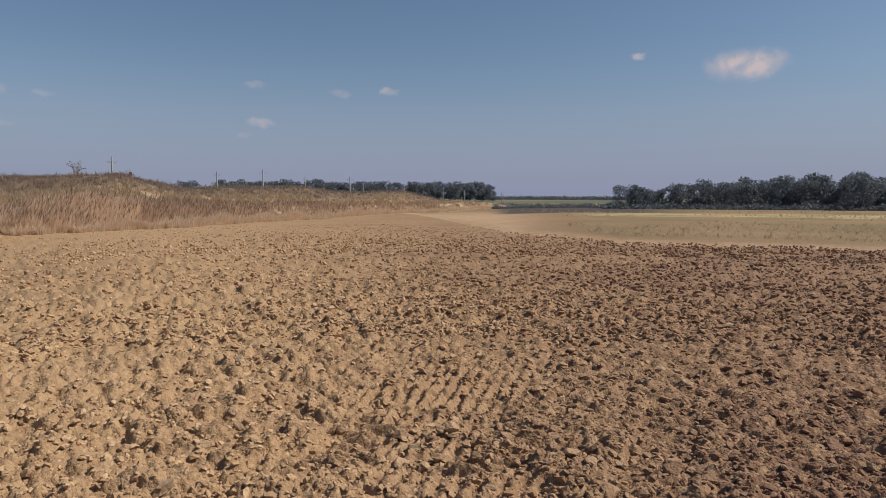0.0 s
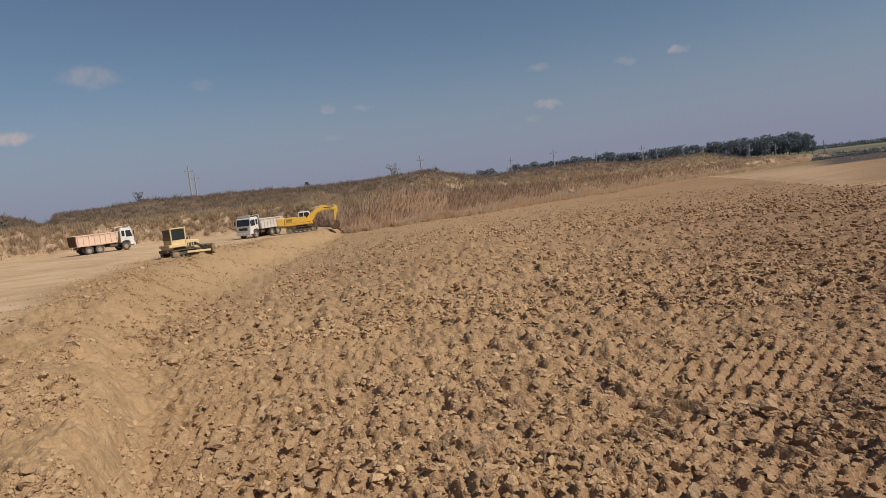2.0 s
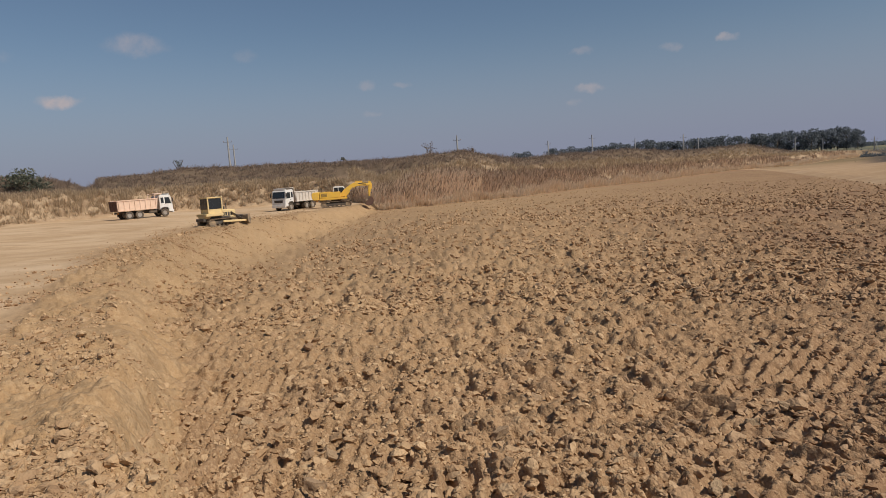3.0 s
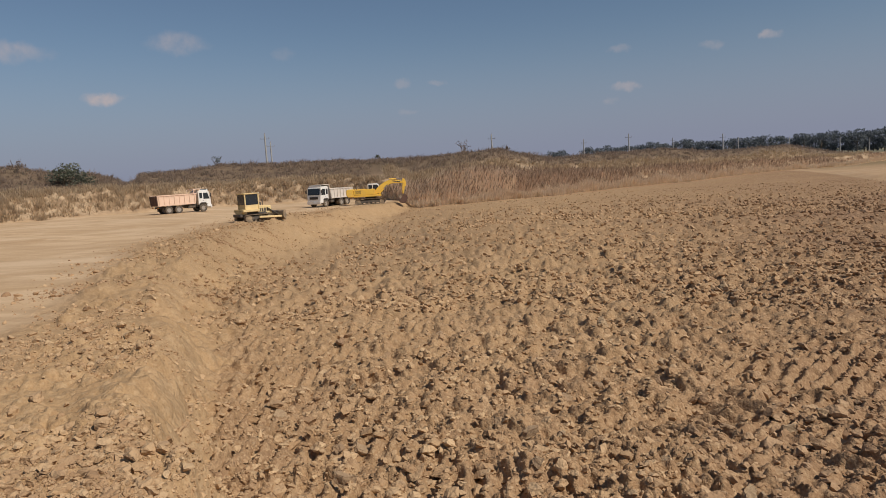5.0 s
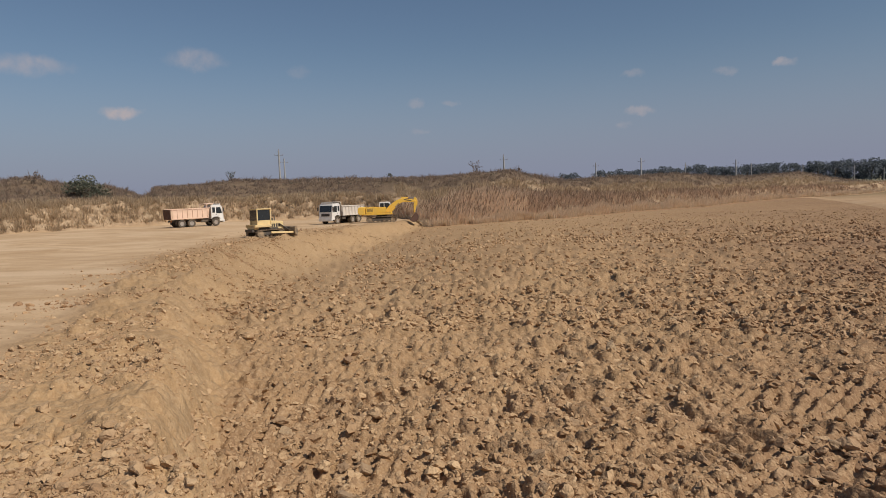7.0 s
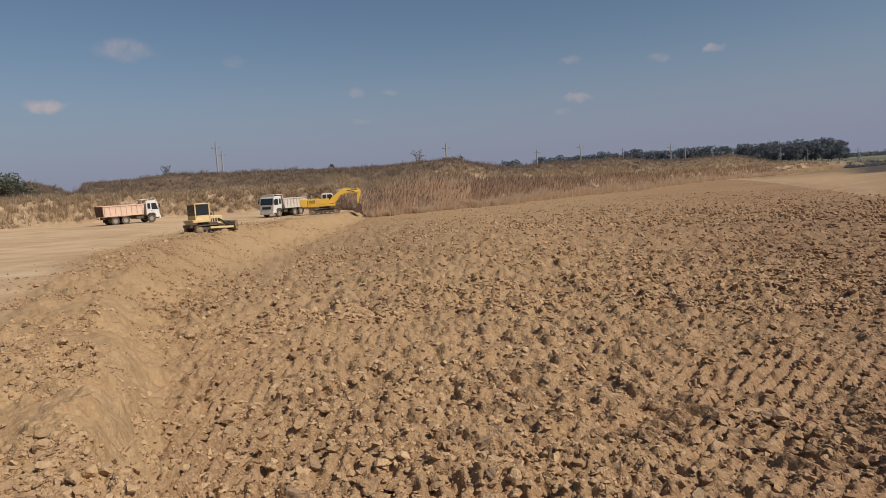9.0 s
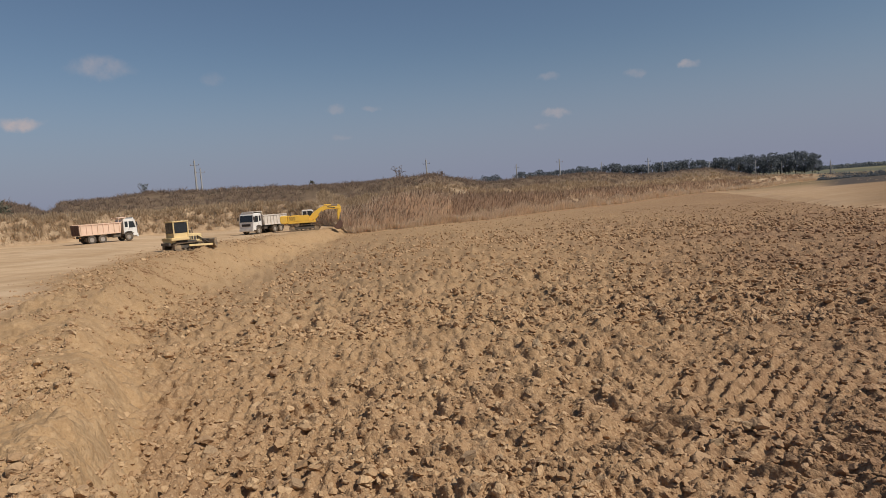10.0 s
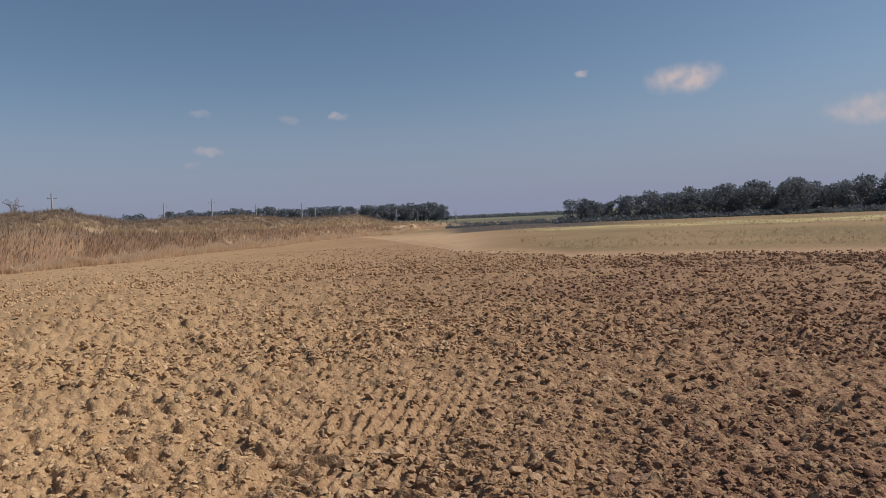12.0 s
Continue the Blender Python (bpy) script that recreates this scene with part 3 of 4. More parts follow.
# reeds along the floor's far side: brown ones behind, a pale fringe at the foot
n = 42000
th = rng.uniform(-5.5, 36, n)
foot = foot_at(th)
q = rng.random(n) * np.interp(th, [-2, 10, 25, 32, 36], [7, 11, 15, 7, 3]) + 2.2 * smooth(30 - th, 0, 6) + .4
x, y = polar_xy(th, foot + q)
z, m = land(x, y)
patchy = fbm(x * .12, y * .12, 3, 201)
keep = (m["dry"] > .4) & (patchy > -.42)
x, y, z, th, q, patchy = x[keep], y[keep], z[keep], th[keep], q[keep], patchy[keep]
n = len(x)
tall = np.interp(th, [-2, 5, 20, 28, 33.5, 36], [.6, .75, 1.0, 2.1, 2.1, .8]) * (.45 + .65 * rng.random(n) + .7 * patchy) * smooth(q, -1.2, 1.5)
v, f, tip = blades(np.stack([x, y, z - .05], 1), tall, np.stack([rng.normal(.16, .12, n), rng.normal(.05, .1, n)], 1), rng.uniform(.03, .08, n), rng.uniform(0, 6.3, n))
brown = np.repeat(th + 3 * patchy < 24, 2)
brown = np.concatenate([brown[::2], brown[::2]])
for name, sel, mat, label in (("reeds", ~brown, reed_mat, "tall straw-coloured dry reeds at the pit edge"), ("brown_grass", brown, brown_mat, "brown dry grass on the low bank")):
    used, back_to = np.unique(f[sel], return_inverse=True)
    stuff(name, v[used], back_to.reshape(-1, 4), mat, label, "grass" if name == "brown_grass" else "reeds")
pk = (rng.random(n) < np.interp(th, [20, 27, 34], [.16, .12, .12])) & (q > .8)
v, f, _ = blades(tip[pk] - [0, 0, .35], rng.uniform(.45, .85, pk.sum()), rng.normal(.25, .15, (pk.sum(), 2)), rng.uniform(.07, .16, pk.sum()), rng.uniform(0, 6.3, pk.sum()))
stuff("reed_plumes", v, f, plume_mat, "brown feathery seed heads of dry reeds", "reeds")
n = 26000
th = np.where(rng.random(n) < .75, rng.uniform(-5.5, 29, n), rng.uniform(24, 35, n))
q = rng.random(n) ** 1.5 * 3.2 - .2 + .8 * fbm(th * 2.0, th * 0, 3, 203)
x, y = polar_xy(th, foot_at(th) + q)
z, m = land(x, y)
patchy = fbm(x * .3, y * .3, 3, 205)
tall = np.interp(th, [-2, 5, 20, 29, 35], [1.2, 1.4, 1.4, .9, .5]) * (.4 + .6 * rng.random(n) + 1.1 * patchy)
ok = tall > .2
n = ok.sum()
v, f, _ = blades(np.stack([x, y, z - .05], 1)[ok], tall[ok], np.stack([rng.normal(.16, .2, n), rng.normal(.05, .2, n)], 1), rng.uniform(.04, .1, n), rng.uniform(0, 6.3, n))
stuff("straw_fringe", v, f, stalk_mat, "pale straw-coloured grass at the foot of the reeds", "grass")

n = 2600
th = rng.uniform(-5.5, 34, n)
x, y = polar_xy(th, foot_at(th) + rng.uniform(-.5, 2.6, n))
z, m = land(x, y)
ok = fbm(x * .25, y * .25, 2, 207) > -.35
v, f = fans(np.stack([x, y, z - .05], 1)[ok], rng.uniform(.4, .95, ok.sum()), 22, .05, .8)
stuff("straw_tufts", v, f, pale_tuft, "bleached straw tufts along the edge of the floor", "grass", 88)

# pale tussocks on the lower bank face and at the reeds' foot
n = 8500
th = rng.uniform(-2, 76, n)
foot = foot_at(th)
q = np.where(th > 35.5, rng.uniform(.3, 9, n), np.where(rng.random(n) < .1, rng.uniform(-.3, 1.2, n), rng.uniform(12.5, 24, n)))
x, y = polar_xy(th, foot + q)
z, m = land(x, y)
ok = (m["dry"] > .3) & (fbm(x * .2, y * .2, 2, 211) > np.where(th > 55, -.5, np.where(th > 35.5, -.2, -.3)))
v, f = fans(np.stack([x, y, z - .05], 1)[ok], rng.uniform(.35, .9, ok.sum()), 14, .06, .8)
stuff("tussocks", v, f, tuft_mat, "pale dry grass tussocks on the earth bank", "grass", 56)

# brown scrub on the upper slopes and the crest
n = 9500
th = rng.uniform(-1.5, 77, n)
foot = foot_at(th)
q = np.where(th > 36.5, rng.uniform(9, 34, n), rng.uniform(24, 50, n))
x, y = polar_xy(th, foot + q)
z, m = land(x, y)
ok = (m["scrub"] > .3) & (fbm(x * .15, y * .15, 3, 221) > -.5)
size = rng.uniform(.5, 1.05, n) * (1 + .6 * (rng.random(n) > .93))
v, f = fans(np.stack([x, y, z - .1], 1)[ok], size[ok] * .62, 13, .06, 1.1)
stuff("scrub", v, f, twig_mat, "brown dry weeds and scrub along the bank top", "scrub", 52)
n = 900
pick = rng.permutation(np.flatnonzero(ok))[:n]
v, f = sprays(np.stack([x, y, z], 1)[pick], rng.uniform(.3, .8, len(pick)), 26, .8, .06)
stuff("green_weeds", v, f, green_mat, "dull green weeds among dry scrub", "weeds")

# weeds in the field on the far side
n = 3000
th = rng.uniform(-44, -3, n)
d = np.interp(th, *EDGE_R) * 1.15 + rng.random(n) ** 1.4 * 150
x, y = polar_xy(th, d)
z, m = land(x, y)
ok = (m["grass"] > .5) & (fbm(x * .05, y * .05, 3, 231) > -.05)
v, f = fans(np.stack([x, y, z], 1)[ok], rng.uniform(.1, .35, ok.sum()), 12, .07, 1.0)
stuff("field_weeds", v, f, tuft_mat, "sparse dry weeds on the fallow field", "weeds", 48)


# ---------------- clods ----------------
def clod_shape(seed, sub):
    r = random.Random(seed)
    bm = bmesh.new()
    bmesh.ops.create_icosphere(bm, subdivisions=sub, radius=1)
    off = Vector((r.uniform(0, 50), r.uniform(0, 50), r.uniform(0, 50)))
    wide, flat = r.uniform(.65, .95), r.uniform(.42, .78)
    cuts = [(Vector((r.gauss(0, 1), r.gauss(0, 1), r.gauss(0, 1))).normalized(), r.uniform(.34, .72)) for _ in range(9)]
    for v in bm.verts:
        p = v.co.copy()
        for nrm, lim in cuts:
            over = p.dot(nrm) - lim
            if over > 0:
                p -= nrm * over
        p *= 1 + .3 * noise.noise(v.co * 2.1 + off)
        v.co = Vector((p.x, p.y * wide, p.z * flat))
    bm.verts.index_update()
    vs = np.array([v.co[:] for v in bm.verts])
    fs = np.array([[v.index for v in f.verts] for f in bm.faces])
    bm.free()
    return vs, fs


def scatter_clods(name, x, y, size, sub, label, seed):
    z, m = land(x, y)
    z = z + rough(x, y, m)
    shapes = [clod_shape(seed + i, sub) for i in range(10)]
    rs = np.random.default_rng(seed)
    vv, ff, o = [], [], 0
    for i in range(10):
        pick = np.arange(i, len(x), 10)
        vs, fs = shapes[i]
        a, t = rs.uniform(0, 6.28, len(pick)), rs.normal(0, .45, len(pick))
        ca, sa, ct, st = np.cos(a), np.sin(a), np.cos(t), np.sin(t)
        p = vs[None] * size[pick][:, None, None]
        px, pz = p[..., 0] * ct[:, None] - p[..., 2] * st[:, None], p[..., 0] * st[:, None] + p[..., 2] * ct[:, None]
        wx, wy = px * ca[:, None] - p[..., 1] * sa[:, None], px * sa[:, None] + p[..., 1] * ca[:, None]
        w = np.stack([wx + x[pick][:, None], wy + y[pick][:, None], pz + (z[pick] + size[pick] * .09)[:, None]], -1)
        vv.append(w.reshape(-1, 3))
        ff.append((fs[None] + (np.arange(len(pick)) * len(vs))[:, None, None] + o).reshape(-1, 3))
        o += len(pick) * len(vs)
    ob = stuff(name, np.concatenate(vv), np.concatenate(ff), clod_mat, label, "clods")
    at = ob.data.attributes.new("dark", "FLOAT", "POINT")
    at.data.foreach_set("value", np.concatenate([np.repeat(m["dark"][np.arange(i, len(x), 10)], len(shapes[i][0])) for i in range(10)]).astype(np.float32))
    return ob


def on_floor(n, px_lo, px_hi, th_lo, th_hi):
    """Places spread evenly over the view of the floor, thinned by patches."""
    th = rng.uniform(th_lo, th_hi, n)
    d = 2.6 * 1184 / rng.uniform(px_lo, px_hi, n)
    x, y = polar_xy(th, d)
    _, m = land(x, y)
    _, bands = treads(x, y)
    ok = (m["floor"] > .6) & (rng.random(n) + .45 * bands * (d < 16) < .75 + 1.2 * fbm(x * .35, y * .35, 3, 301) + .5 * smooth(-th, -25, 5))
    return x[ok], y[ok]


x, y = on_floor(9000, 240, 720, -44, 56)
scatter_clods("crumbs", x, y, np.clip(.018 * np.exp(rng.normal(0, .5, len(x))), .009, .045), 1, "small crumbs of tan clay on the dug floor", 11)
x, y = on_floor(24000, 215, 700, -44, 55)
scatter_clods("clods_near", x, y, np.clip(.033 * np.exp(rng.normal(0, .5, len(x))), .016, .09) * np.interp(np.hypot(x, y), [5, 12], [.9, 1.35]), 1, "crumbled tan clay clods on the dug floor", 21)
x, y = on_floor(2400, 190, 700, -44, 55)
scatter_clods("broken_clods", x, y, np.clip(.065 * np.exp(rng.normal(0, .35, len(x))), .035, .13), 2, "broken lumps of tan clay on the dug floor", 27)
x, y = on_floor(35000, 62, 235, -44, 52)
scatter_clods("clods_middle", x, y, (.034 + .09 * rng.random(len(x)) ** 2.2) * np.interp(np.hypot(x, y), [12, 40], [.9, 1.5]), 1, "tan and brown clay clods on the dug floor", 31)
x, y = on_floor(15000, 28, 80, -40, 40)
scatter_clods("clods_far", x, y, .07 + .12 * rng.random(len(x)), 1, "far brown clods across the dug floor", 51)
n = 1500
x, y = polar_xy(np.where(rng.random(n) < .6, rng.uniform(-180, -44, n), rng.uniform(120, 180, n)), rng.uniform(3, 26, n))
scatter_clods("clods_behind", x, y, .03 + .07 * rng.random(n) ** 2, 1, "tan clay clods on the dug floor", 131)
# spoil spilled along the brow of the cut
n = 36000
d = 1 / rng.uniform(1 / 75, 1 / 4.6, n)
brow = np.interp(d, [0, 5, 7.6, 11, 20, 46, 69, 84], [56, 55.2, 54.7, 54.4, 53.2, 50.1, 44.2, 37.5])
th = brow + np.abs(rng.normal(0, 6.5, n)) * np.interp(d, [5, 20, 60], [1.4, .55, .25]) + .3
th = np.where(rng.random(n) < .16, brow - rng.random(n) * 4.5, th)
x, y = polar_xy(th, d)
ok = rng.random(n) < .6 + 2.2 * fbm(x * .45, y * .45, 3, 311)
x, y, d = x[ok], y[ok], d[ok]
size = np.clip(.0125 * np.exp(rng.normal(0, .65, len(x))), .006, .08) * np.interp(d, [5, 15, 60], [1, 1.9, 3.6])
big = size > .03 * np.interp(d, [5, 15, 60], [1, 1.9, 3.6])
scatter_clods("spoil_clods", x[big], y[big], size[big], 2, "loose clay spoil along the edge of the cut", 71)
scatter_clods("spoil_crumbs", x[~big], y[~big], size[~big], 1, "fine clay crumbs along the edge of the cut", 91)

# chunks broken off the brow close to the standing point
n = 900
d = 1 / rng.uniform(1 / 16, 1 / 5, n)
th = 56 + rng.uniform(-2, 20, n)
x, y = polar_xy(th, d)
ok = rng.random(n) < .25 + 2.6 * fbm(x * .5, y * .5, 3, 317)
scatter_clods("brow_chunks", x[ok], y[ok], .03 + .08 * rng.random(ok.sum()) ** 2, 2, "broken chunks of pale clay on the brow of the cut", 151)

# coarse lumps on the far face of the cut
n = 14000
d = rng.uniform(18, 88, n)
brow = np.interp(d, [0, 5, 7.6, 11, 20, 46, 69, 84, 90], [56, 55.2, 54.7, 54.4, 53.2, 50.1, 44.2, 37.5, 35])
th = brow + rng.normal(-1.0, 2.6, n)
x, y = polar_xy(th, d)
ok = rng.random(n) < .6 + 2.0 * fbm(x * .3, y * .3, 3, 313)
scatter_clods("face_lumps", x[ok], y[ok], (.03 + .09 * rng.random(ok.sum()) ** 2) * np.interp(d[ok], [18, 80], [.7, 1.3]), 1, "coarse clay lumps on the face of the cut", 111)

# the largest lumps, each one a thing
lump_mat = material("large_clod", (.4, .28, .165), .95)
k = Net(lump_mat)
c = k.mix(k.rnd(), (.36, .225, .125), (.48, .34, .20))
k.base(k.mix(k.ramp(k.noise(4, 4, .6), .4, .7, 0, .5), c, (.28, .17, .10)))
k.bump(k.noise(18, 4, .7), .7, .03)
rr = random.Random(9)
lump_meshes = []
for i in range(8):
    vs, fs = clod_shape(200 + i, 3)
    lump_meshes.append(mesh_from("clay_lump", vs, fs, lump_mat))
for i in range(90):
    th, d = rr.uniform(-38, 49), 2.6 * 1184 / rr.uniform(130, 600)
    p = bearing(th, d)
    s = rr.uniform(.06, .11) * (1 + d * .03)
    ob = new("clay_lump", lump_meshes[i % 8])
    ob.matrix_world = pose(p.x, p.y, height(p.x, p.y) + s * .3, rr.uniform(-25, 25), rr.uniform(-25, 25), rr.uniform(0, 360)) @ Matrix.Scale(s, 4)
    tagged(ob, "large broken lump of tan clay on the dug floor", "clod", "clay lumps on the floor")


# ---------------- trees, bushes, poles ----------------
bark = material("bark", (.12, .09, .065), .9)
k = Net(bark)
k.base(k.mix(k.noise(6, 4, .7), (.08, .06, .045), (.17, .13, .095)))
k.bump(k.noise(14, 4, .7), .6, .03)
# leaves of far trees and hedges: aerial haze painted in as pale blue-grey
hazed_leaf_mat = material("hazed_tree_leaves", (.05, .065, .035), .75)
k = Net(hazed_leaf_mat)
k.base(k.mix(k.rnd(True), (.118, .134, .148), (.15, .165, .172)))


lets_light_through(hazed_leaf_mat, .35)


def leafy(lobes, count, flake, seed):
    rs = np.random.default_rng(seed)
    cs, rad = np.array([l[:3] for l in lobes]), np.array([l[3] for l in lobes])
    pick = rs.integers(0, len(lobes), count)
    p = rs.normal(size=(count, 3))
    p /= np.linalg.norm(p, axis=1, keepdims=True)
    p = cs[pick] + p * (rad[pick] * (.55 + .5 * rs.random(count)))[:, None] * [1, 1, .85]
    a = rs.normal(size=p.shape)
    a /= np.linalg.norm(a, axis=1, keepdims=True)
    b = np.cross(a, rs.normal(size=p.shape))
    b /= np.linalg.norm(b, axis=1, keepdims=True)
    w = (flake * (.5 + rs.random(count)))[:, None]
    v = np.stack([p - a * w, p - b * w * .6, p + a * w, p + b * w * .6], 1).reshape(-1, 3)
    return v, np.arange(count * 4).reshape(-1, 4)


def tree(seed, tall, wide, leaves=1500, flake=.34, name="tree", label="dense field tree in full leaf, distance haze in its blue-grey colour", mat=None):
    r = random.Random(seed)
    t = thing(name, label, name)
    bm = bmesh.new()
    top = tall * .62
    rod(bm, (0, 0, -.3), (r.uniform(-.3, .3), r.uniform(-.3, .3), top), tall * .022, tall * .008, 8)
    lobes = []
    for i in range(11):
        a, hgt = r.uniform(0, 6.28), tall * r.uniform(.3, .86)
        rad = wide * r.uniform(.15, .42) * (1.15 - abs(hgt / tall - .5))
        c = (math.cos(a) * rad, math.sin(a) * rad, hgt)
        rod(bm, (0, 0, hgt * .55), c, tall * .008, tall * .003, 6)
        lobes.append((*c, wide * r.uniform(.17, .29)))
    lobes.append((0, 0, tall * .86, wide * .2))
    lobes += [(r.uniform(-.35, .35) * wide, r.uniform(-.35, .35) * wide, tall * .2, wide * .2) for _ in range(4)]
    part("trunk", bm, bark, t, "grey-brown bark")
    v, f = leafy(lobes, leaves, flake, seed)
    crown = new("crown", mesh_from("crown", v, f, mat or hazed_leaf_mat))
    crown.parent = t
    return t


kinds = [tree(500 + i, 11.0 + i % 3, 8.5 + (i % 2) * 1.5, 1500, .34) for i in range(6)]
rr = random.Random(17)
first = set()


def plant(i, th, d, top, group):
    """top: the rise of its top over the eye."""
    p = bearing(th, d)
    src = kinds[i % 6]
    scale = (EYE + top - height(p.x, p.y, False)) / (11.0 + i % 3)
    m = pose(p.x, p.y, height(p.x, p.y, False) - .1, 0, 0, rr.uniform(0, 360)) @ Matrix.Diagonal((scale, scale, scale, 1))
    if i % 6 in first:
        ob = copy_thing(src, m)
        ob.matrix_basis = m
    else:
        first.add(i % 6)
        ob = src
        ob.matrix_basis = m
    tagged(ob, group=group)


count = 0
# the wood on the far side of the field
WOOD = ([-46, -40, -36.5, -34, -32, -30, -28.4, -26.3, -24, -22, -20.5, -18.5, -17.4, -16.2, -15.1, -14.4], [36, 34, 36, 29, 36, 36, 38, 33, 32, 29, 28, 19, 16, 22, 27, 20])
for row, (d0, step) in enumerate(((236, 1.05), (250, 1.2), (268, 1.5))):
    th = -46.0 + row * .4
    while th < -14.6 - row * .3:
        plant(count, th + rr.uniform(-.25, .25), d0 + rr.uniform(-5, 5), float(np.interp(th, *WOOD)) * rr.uniform(.72, 1.1) * d0 / 1184, "trees of the far wood")
        count += 1
        th += step * rr.uniform(.8, 1.2)
# the shelter belt behind the reed bank
for row, (d0, step) in enumerate(((560, .62), (585, .85))):
    th = -3.9
    while th < 21.5:
        if not 18.9 < th < 19.9:
            plant(count, th + rr.uniform(-.12, .12), d0 + rr.uniform(-8, 8), rr.uniform(.86, 1.06) * float(np.interp(th, [-4, -3.3, 4, 10, 18, 22], [23, 28, 28, 31, 31, 27])) * d0 / 1184, "trees of the shelter belt")
            count += 1
        th += step * rr.uniform(.8, 1.2)
# dark undergrowth at the wood's foot, and hedges on the skyline
th = rng.uniform(-46, -13.5, 1500)
x, y = polar_xy(th, 231 + rng.normal(0, 3, 1500))
z, _ = land(x, y)
v, f = sprays(np.stack([x, y, z], 1), rng.uniform(.8, 2.2, 1500), 22, 1.0, .22)
stuff("undergrowth", v, f, hazed_leaf_mat, "dark undergrowth along the edge of the wood", "undergrowth")
# hedges take the same leaf colour with its painted haze
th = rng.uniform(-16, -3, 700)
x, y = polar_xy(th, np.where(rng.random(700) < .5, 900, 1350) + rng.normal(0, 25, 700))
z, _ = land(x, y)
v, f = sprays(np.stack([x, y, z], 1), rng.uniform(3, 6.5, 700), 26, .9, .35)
stuff("far_hedges", v, f, hazed_leaf_mat, "distant hedges and woods, blue-grey haze in their colour", "woods")

th = rng.uniform(-15.5, -4, 260)
x, y = polar_xy(th, np.where(rng.random(260) < .6, 262, 330) + rng.normal(0, 5, 260))
z, _ = land(x, y)
v, f = sprays(np.stack([x, y, z], 1), rng.uniform(.5, 1.7, 260), 30, .9, .2)
stuff("field_hedge", v, f, hazed_leaf_mat, "low dark hedge across the far field", "hedge")

# bushes on the bank
bush = tree(901, 3.4, 5.0, 1500, .16, "bush", "rounded green bush on the bank top", green_mat)
p = bearing(59.2, 124)
bush.matrix_basis = pose(p.x, p.y, height(p.x, p.y, False) - .3) @ Matrix.Diagonal((1.25, 1.25, 1.0, 1))


def sapling(th, d, tall, seed):
    r = random.Random(seed)
    t = thing("sapling", "thin half-bare sapling on the bank top", "sapling")
    bm = bmesh.new()
    for i in range(7):
        tip = (r.uniform(-.45, .45) * tall, r.uniform(-.45, .45) * tall, tall * r.uniform(.6, 1))
        rod(bm, (0, 0, -.2), tip, .05, .02, 6)
    part("stems", bm, bark, t)
    v, f = leafy([(r.uniform(-.4, .4) * tall, r.uniform(-.4, .4) * tall, tall * r.uniform(.35, .85), tall * .18) for _ in range(8)], 130, .12, seed)
    part_leaves = new("leaves", mesh_from("leaves", v, f, twig_mat if seed % 2 else green_mat))
    part_leaves.parent = t
    p = bearing(th, d)
    t.matrix_basis = pose(p.x, p.y, height(p.x, p.y, False))


sapling(28.6, 136, 3.2, 3)
sapling(48.9, 150, 2.2, 4)
sapling(62.8, 128, 2.4, 5)
sapling(35.9, 150, 1.8, 6)
sapling(25.0, 140, 2.0, 7)

concrete = material("weathered_concrete", (.42, .41, .39), .85)
k = Net(concrete)
k.base(k.mix(k.noise(2, 4, .6), (.29, .285, .275), (.40, .39, .375)))
k.bump(k.noise(20, 3), .3, .01)
steel = material("galvanised_steel", (.35, .36, .38), .45, .8)
k = Net(steel)
k.l.new(k.ramp(k.noise(7, 3), .3, .7, .35, .6), k.b.inputs["Roughness"])
glassy = material("insulator_porcelain", (.25, .16, .12), .25)


def power_pole(tall, arm, strut=False):
    t = thing("power_pole", "slim grey concrete power pole with a crossarm", "pole", "power poles")
    bm = bmesh.new()
    rod(bm, (0, 0, -.5), (0, 0, tall), .24, .17, 10)
    part("post", bm, concrete, t)
    bm = bmesh.new()
    box(bm, (arm, .09, .09), (0, .14, tall - 1.1), .01)
    part("crossarm", bm, steel, t, "steel crossarm")
    for x in (-arm / 2 + .08, arm / 2 - .08):
        bm = bmesh.new()
        rod(bm, (x, .14, tall - 1.06), (x, .14, tall - .78), .06, .04, 8)
        part("insulator", bm, glassy, t)
    bm = bmesh.new()
    rod(bm, (0, 0, tall - .02), (0, 0, tall + .34), .05, .035, 8)
    part("top_insulator", bm, glassy, t)
    if strut:
        bm = bmesh.new()
        rod(bm, (1.9, 0, -.5), (.1, 0, tall - 1.6), .14, .1, 8)
        part("strut", bm, concrete, t)
    return t


# bearing, range, rise of the top over the eye
for th, d, rise, arm, strut in ((45.0, 165, 11.9, 2.0, False), (44.6, 195, 11.8, 2.2, False), (26.2, 178, 9.5, 2.0, False), (18.6, 245, 8.9, 2.0, False),
                                (15.0, 235, 9.4, 2.2, False), (11.6, 300, 9.0, 2.0, False), (7.9, 250, 7.6, 2.0, False), (6.8, 330, 8.0, 2.0, False),
                                (3.3, 380, 7.6, 2.2, False), (0.0, 420, 6.6, 2.2, False), (-1.8, 440, 5.0, 2.2, False), (-5.0, 330, 2.6, 2.2, True)):
    p = bearing(th, d)
    g = height(p.x, p.y, False)
    ob = power_pole(max(5.5, EYE + rise - g), arm, strut)
    ob.matrix_basis = pose(p.x, p.y, g, 0, 0, th + rr.uniform(-25, 25))


